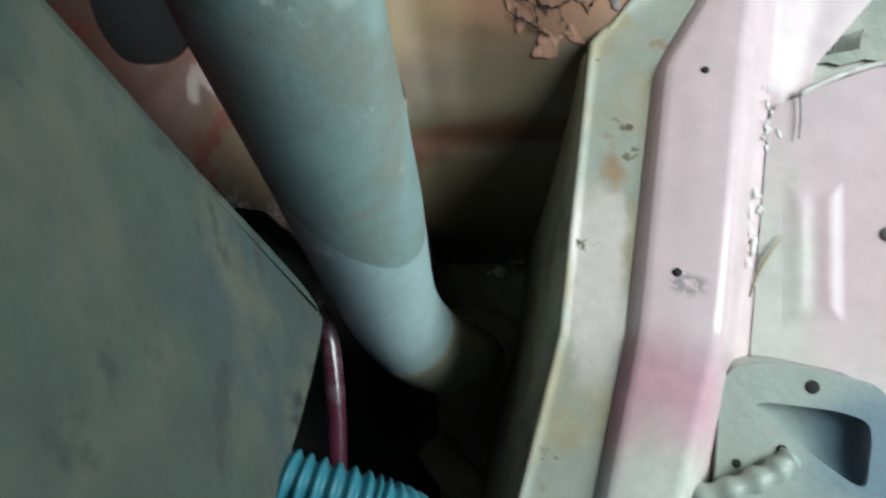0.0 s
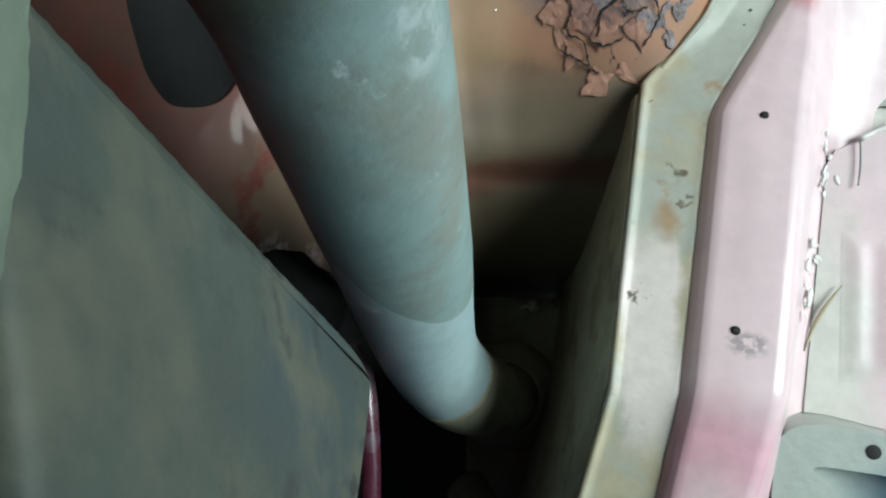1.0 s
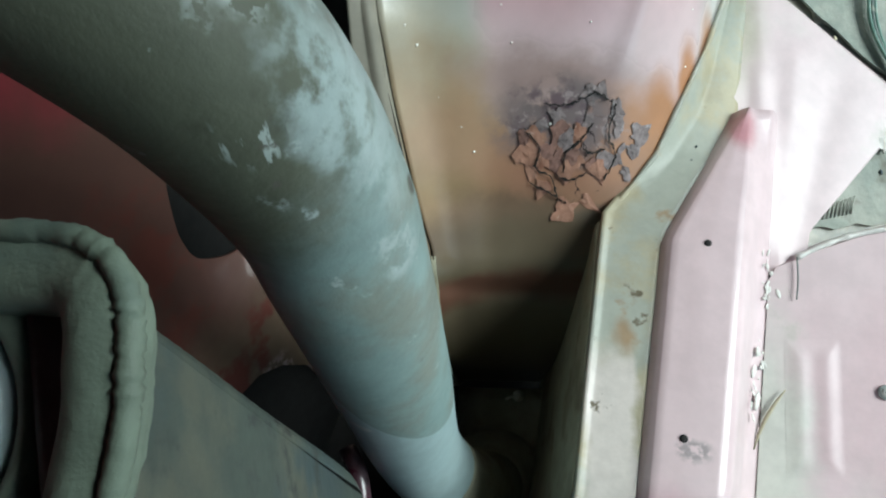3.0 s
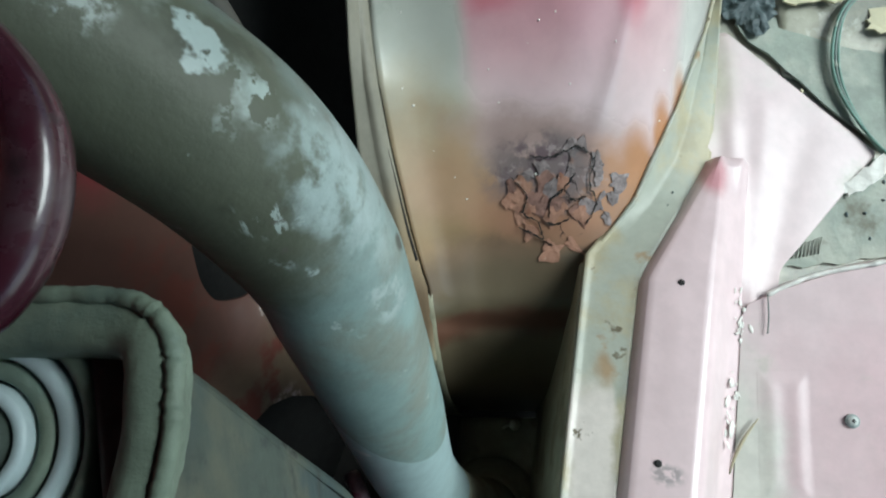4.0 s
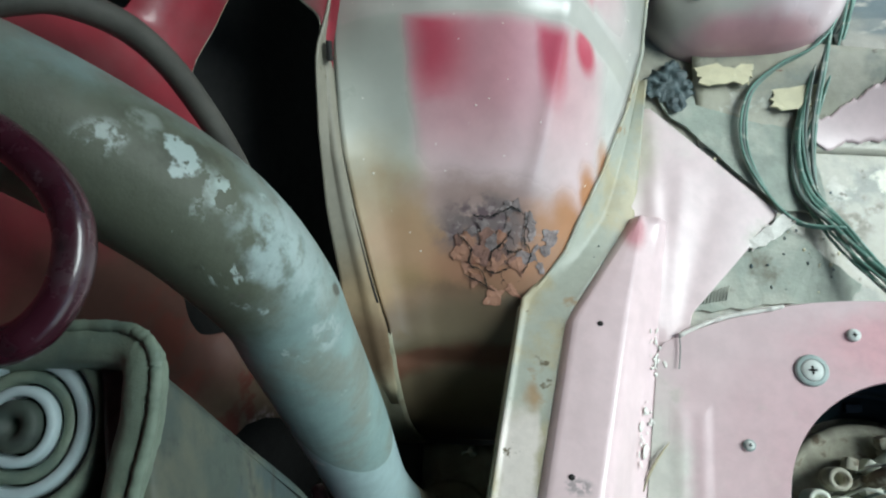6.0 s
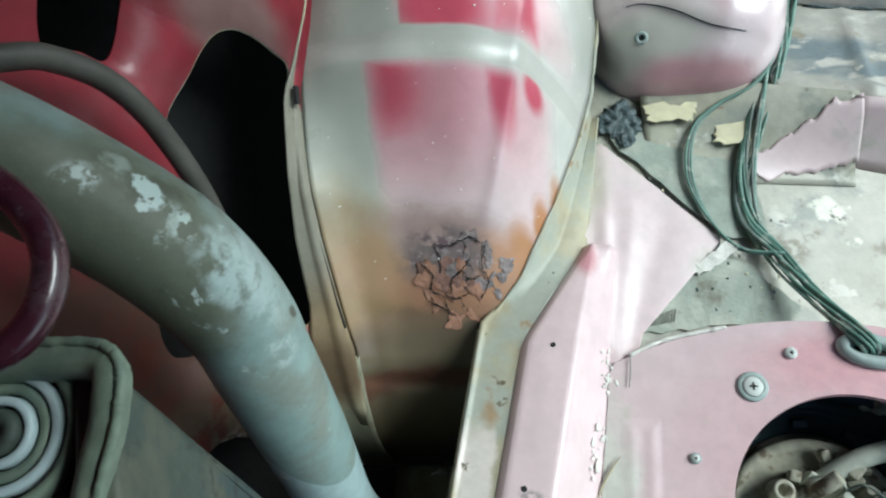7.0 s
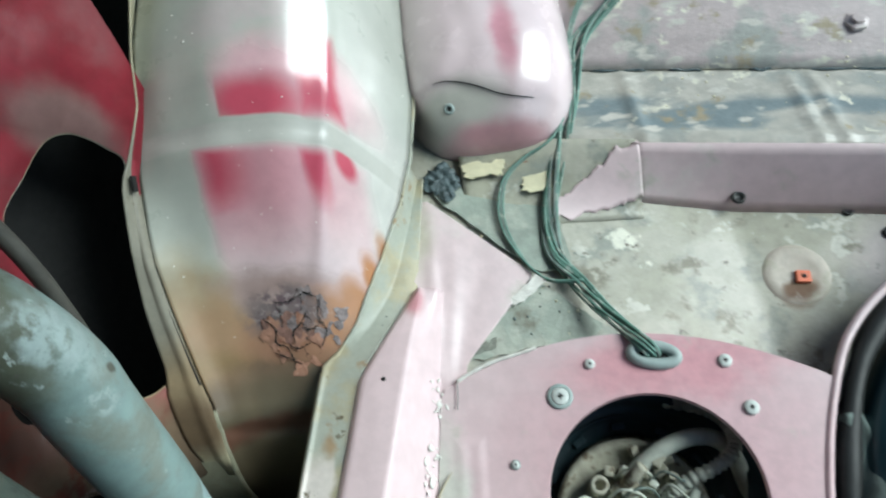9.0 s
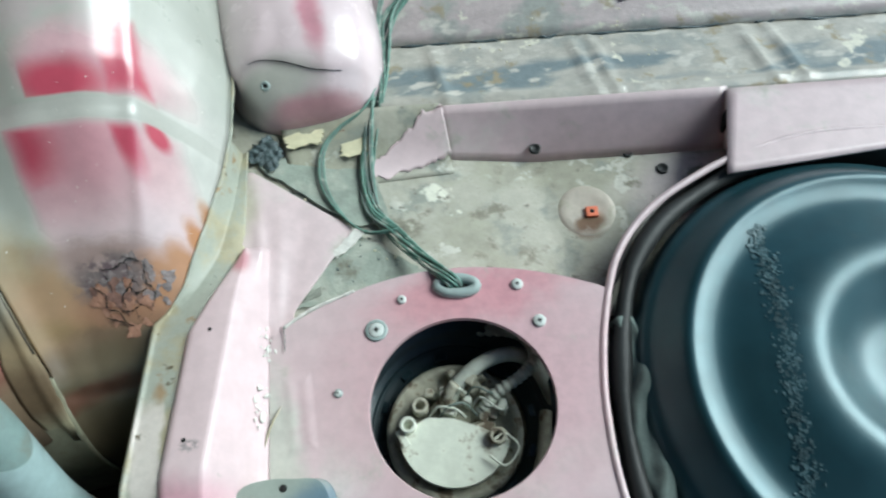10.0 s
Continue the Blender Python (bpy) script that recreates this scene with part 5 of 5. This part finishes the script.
# ---- the pump under the floor opening ----
def build_pump():
    p = empty("fuel_pump", "dusty cream fuel pump cover with connectors", "fuel pump", at=(0.258, 0.002, -0.046))
    part("flange_ring", lathe([(0.05, -0.03), (0.054, -0.012), (0.053, -0.006), (0.048, -0.004), (0.046, -0.008), (0.0, -0.008)], 56), M["pump_grime"], p, "grimy flange ring")
    half = [(0.043 * math.cos(a), 0.043 * math.sin(a)) for a in np.linspace(radians(172), radians(335), 30)] + [(0.02, -0.004), (0.0, 0.008), (-0.018, 0.013)]
    bm = holed(half, [], lambda q: Vector((q[0], q[1], 0.006)))
    part("lid", bm, M["cream"], p, "cream plastic half lid", smooth=False, solid=0.014)
    rng = random.Random(11)
    for k in range(26):
        x, y = rng.uniform(-0.036, 0.042), rng.uniform(-0.012, 0.036)
        if y < 0.012 - 0.62 * x or x * x + y * y > 0.0019:
            continue
        w, d, h = rng.uniform(0.005, 0.012), rng.uniform(0.005, 0.01), rng.uniform(0.008, 0.02)
        part("connector", block((w, d, h), Matrix.Translation((x, y, h / 2 - 0.006)) @ Euler((rng.uniform(-0.2, 0.2), rng.uniform(-0.2, 0.2), radians(-32) + rng.uniform(-0.3, 0.3))).to_matrix().to_4x4(), 0.0016), M["cream"] if k % 5 == 0 else M["hose_grey"] if k % 3 == 0 else M["pump_grime"], p, "grimy plastic connector", smooth=False)
    for k, (x, y) in enumerate(((-0.034, 0.01), (-0.022, 0.022), (0.03, -0.014))):
        socket = lathe([(0.0, 0.004), (0.0035, 0.004), (0.0038, 0.012), (0.006, 0.012), (0.0064, 0.011), (0.0066, -0.004)], 20, Matrix.Translation((x, y, 0.002)))
        part("socket", socket, M["cream"] if k == 0 else M["pump_grime"], p, "hollow plastic socket")
    for k in range(5):
        x, y = rng.uniform(-0.02, 0.02), rng.uniform(0.008, 0.03)
        part("pump_wire", sweep(smoothed([(x, y, 0.004), (x + 0.008, y + 0.004, 0.014), (x + 0.02, y + rng.uniform(-0.008, 0.008), 0.012), (x + 0.028, y - 0.006, 0.002)], 6), 0.0009, 8), M["tape"] if k % 2 else M["hose_grey"], p, "thin grey wire")
    part("cap_tab", block((0.006, 0.014, 0.008), Matrix.Translation((-0.04, 0.002, 0.004)) @ Matrix.Rotation(0.3, 4, "Z"), 0.001), M["cream"], p, smooth=False)
    rng2 = random.Random(17)
    for k in range(14):
        a, r = rng2.uniform(-0.5, 2.9), rng2.uniform(0.012, 0.045)
        part("grit_lump", block((rng2.uniform(0.004, 0.01), rng2.uniform(0.004, 0.009), rng2.uniform(0.004, 0.011)), Matrix.Translation((r * math.cos(a), r * math.sin(a), 0.0)) @ Euler((rng2.uniform(-0.5, 0.5), rng2.uniform(-0.5, 0.5), rng2.uniform(0, 3))).to_matrix().to_4x4(), 0.0012), M["pump_grime"], p, smooth=False)
    wire_clip = smoothed([(0.02, -0.026, 0.012), (0.03, -0.036, 0.012), (0.043, -0.026, 0.012), (0.036, -0.014, 0.012), (0.026, -0.016, 0.012)], 8)
    part("spring_clip", sweep(wire_clip, 0.0009, 8), M["cream"], p, "pale wire spring clip")
    part("outlet", sweep(smoothed([(-0.004, 0.02, 0.0), (0.0, 0.024, 0.014), (0.008, 0.03, 0.02)], 6), 0.0045, 14), M["pump_grime"], p, "grimy outlet pipe")
    hose("fuel_hose", [(0.262, 0.030, -0.050), (0.267, 0.037, -0.042), (0.289, 0.049, -0.036), (0.316, 0.054, -0.036), (0.338, 0.046, -0.044), (0.35, 0.02, -0.06), (0.355, -0.02, -0.08)], 0.0068, M["hose_grey"], "dusty grey rubber fuel hose")
    path = smoothed([(0.284, 0.012, -0.05), (0.300, 0.022, -0.038), (0.324, 0.030, -0.032), (0.340, 0.041, -0.032), (0.342, 0.058, -0.036), (0.33, 0.075, -0.044), (0.30, 0.09, -0.06)], 30)
    n = len(path)
    tagged(part("ribbed_hose", sweep(path, lambda t: 0.0052 + 0.0007 * math.sin(t * n * 0.9), 14), M["hose_grey"]), "grey ribbed plastic hose in the opening", "hose")
    hose("thin_pipe", [(0.342, -0.0, -0.06), (0.33, -0.03, -0.055), (0.315, -0.06, -0.06), (0.3, -0.09, -0.075)], 0.006, M["pump_grime"], "dusty pipe at the edge of the opening", "pipe")
    p.scale = (1.13, 1.13, 1.1)
    tank = empty("fuel_tank", "dark plastic fuel tank top below the opening", "fuel tank", at=(0.262, 0.006, 0))
    part("tank_shell", lathe([(0.078, -0.066), (0.082, -0.063), (0.086, -0.062), (0.09, -0.05), (0.13, -0.06), (0.13, -0.12)], 64), M["tank"], tank)
    part("lock_ring", lathe([(0.062, -0.082), (0.0625, -0.073), (0.064, -0.071), (0.072, -0.0705), (0.0755, -0.067), (0.0778, -0.0655), (0.0778, -0.07)], 64), M["tank"], tank, "raised dark locking ring")
    part("tank_neck", lathe([(0.0, -0.088), (0.055, -0.086), (0.0618, -0.08), (0.0618, -0.074)], 64), M["pump_grime"], tank, "dusty sunken neck")
    for k in range(12):
        a = 2 * math.pi * k / 12
        part("ring_lug", block((0.006, 0.011, 0.004), Matrix.Translation((0.0685 * math.cos(a), 0.0685 * math.sin(a), -0.069)) @ Matrix.Rotation(a, 4, "Z"), 0.0008), M["tank"], tank, smooth=False)


build_pump()


# ---- the wheel and its well ----
DISC = [(0.0, 0.03), (0.03, 0.03), (0.05, 0.036), (0.075, 0.05), (0.095, 0.05), (0.12, 0.04), (0.145, 0.03), (0.16, 0.030), (0.172, 0.032), (0.184, 0.02), (0.195, 0.006), (0.204, -0.002), (0.208, -0.02), (0.206, -0.07)]
HUB = (0.615, -0.05)
PEEL = [(0.548, 0.092, 0), (0.535, 0.047, 0), (0.52, -0.008, 0), (0.507, -0.05, 0), (0.492, -0.117, 0)]


def build_wheel():
    w = empty("spare_wheel", "glossy black enamelled steel wheel lying in its well", "wheel", at=(*HUB, 0))
    curve = smoothed([(r, z, 0) for r, z in DISC], 4)
    part("disc", lathe([(max(0, p.x), p.y) for p in curve], 120), M["wheel"], w)
    rng = random.Random(5)
    bm = bmesh.new()
    line = smoothed(PEEL, 24)
    for i in range(800):
        p = line[rng.randrange(len(line))]
        cx, cy = p.x + rng.gauss(0, 0.0042) + 0.004 * noise.noise((0, p.y * 60, 2)), p.y + rng.uniform(-0.002, 0.002)
        size, n, turn = rng.uniform(0.0004, 0.0015), rng.randint(5, 8), rng.uniform(0, 6.28)
        ring = []
        for k in range(n):
            q = size * rng.uniform(0.4, 1.3)
            x, y = cx + q * math.cos(turn + 6.283 * k / n), cy + 1.6 * q * math.sin(turn + 6.283 * k / n)
            ring.append(bm.verts.new((x - HUB[0], y - HUB[1], knots(math.hypot(x - HUB[0], y - HUB[1]), *DISC) + 0.0004 + 0.0003 * rng.random())))
        bm.faces.new(ring)
    part("peeled_strip", bm, M["peeled"], w, "dull peeled strip in the paint")
    return w


build_wheel()
well = empty("wheel_well", "dark round well with a pale pink lip", "wheel well", kind="structure")
part("well_shell", lathe([(0.230, -0.004), (0.227, -0.03), (0.224, -0.09), (0.0, -0.1)], 72, Matrix.Translation((0.612, -0.05, 0.0))), M["rubber"], well)
part("well_lip", sweep([p + Vector((-0.001, 0, 0.0028)) for p in LIP], 0.0034, 12), M["pink"], well, "pale pink rolled lip")
part("well_gasket", sweep([p + Vector((0.014, -0.008, -0.008)) for p in LIP], lambda t: 0.0085 + 0.0015 * math.sin(25 * t), 12), M["rubber"], well, "black rubber gasket")


def build_cloth():
    def f(u, v):
        p = Vector((0.410, 0.052, 0)).lerp(Vector((0.378, -0.12, 0)), v)
        x = p.x + lerp(0.0, 0.036, u) * (0.5 + 0.5 * math.sin(2.4 * v + 0.4))
        z = -0.012 + 0.012 * math.sin(3.1 * u) + 0.007 * noise.noise((u * 3, v * 7, 0)) + 0.003 * math.sin(14 * v + 5 * u)
        return Vector((x + 0.003 * math.sin(9 * v), p.y, z))
    return tagged(part("cloth_strip", sheet(16, 50, f), M["cloth"], solid=0.001), "crumpled grey-green cloth stuffed beside the wheel", "cloth")


build_cloth()

# ---- small flecks of paint and grit ----
def build_flecks():
    rng = random.Random(21)
    bm = bmesh.new()
    for k in range(60):
        u, v = rng.uniform(0.05, 0.97), rng.uniform(0.1, 0.7)
        p = arch_point(u, v)
        bmesh.ops.create_icosphere(bm, subdivisions=1, radius=rng.uniform(0.0003, 0.0007) * rng.choice((1, 1, 1.6)), matrix=Matrix.Translation(p) @ Matrix.Diagonal((1, rng.uniform(0.6, 1.6), 0.4, 1)))
    tagged(part("paint_flecks", bm, M["seal"]), "tiny white paint flecks on the arch", "paint", kind="stuff")
    bm = bmesh.new()
    for k in range(260):
        x, y = rng.uniform(0.13, 0.58), rng.uniform(0.13, 0.4)
        on_floor = y < 0.25 - 0.18 * (x - 0.32) and y > arc_y(x) + 0.01
        z = floor_z(x, y) + (0.004 if x < 0.25 else 0.0005) if on_floor else cross(x, 0, 0).z - 0.004
        if not on_floor and (x < 0.34 or y + 0.18 * (x - 0.32) < 0.315):
            continue
        bmesh.ops.create_icosphere(bm, subdivisions=1, radius=rng.uniform(0.0004, 0.0012), matrix=Matrix.Translation((x, y, z)) @ Matrix.Diagonal((1, rng.uniform(0.6, 1.8), 0.5, 1)))
    tagged(part("floor_grit", bm, M["paper"]), "crumbs of pale grit on the dirty floor", "grit", kind="stuff")
    bm = bmesh.new()
    for k in range(160):
        x, y = rng.uniform(0.13, 0.58), rng.uniform(0.14, 0.25)
        if y > 0.25 - 0.18 * (x - 0.32) or y < arc_y(x) + 0.01:
            continue
        bmesh.ops.create_icosphere(bm, subdivisions=1, radius=rng.uniform(0.0004, 0.0013), matrix=Matrix.Translation((x, y, floor_z(x, y) + (0.004 if x < 0.25 else 0.0005))) @ Matrix.Diagonal((1, rng.uniform(0.6, 1.8), 0.5, 1)))
    for k in range(60):
        y = rng.uniform(-0.05, 0.28)
        x = rng.uniform(x_flange(y) + 0.001, x_step(y)) if y < 0.12 else rng.uniform(seam_right(y), seam_right(y) + 0.02)
        bmesh.ops.create_icosphere(bm, subdivisions=1, radius=rng.uniform(0.0003, 0.0009), matrix=Matrix.Translation((x, y, max(0.0, top_z(y) - 0.0068))) @ Matrix.Diagonal((1, rng.uniform(0.8, 2), 0.4, 1)))
    tagged(part("dirt_specks", bm, M["tar"]), "dark dirt specks on floor and rail", "dirt", kind="stuff")


build_flecks()

# ---- unseen roof and end walls added to block light, and the ground ----
tagged(part("shade_roof", block((1.45, 2.5, 0.03), Matrix.Translation((-0.385, 0.0, 0.622)), 0.008), M["skin"], smooth=False), "unseen dark roof slab added to shade the side panel", "roof", kind="structure")
for name, y in (("shade_wall_front", 1.25), ("shade_wall_rear", -1.3)):
    tagged(part(name, block((1.6, 0.03, 1.05), Matrix.Translation((-0.35, y, 0.08)), 0.006), M["skin"], smooth=False), "unseen dark wall added to block light from one end", "wall", kind="structure")
tagged(part("ground", sheet(2, 2, lambda u, v: Vector((lerp(-30, 30, u), lerp(-30, 30, v), -0.45))), M["dark"]), "dark workshop ground", "ground", kind="structure")
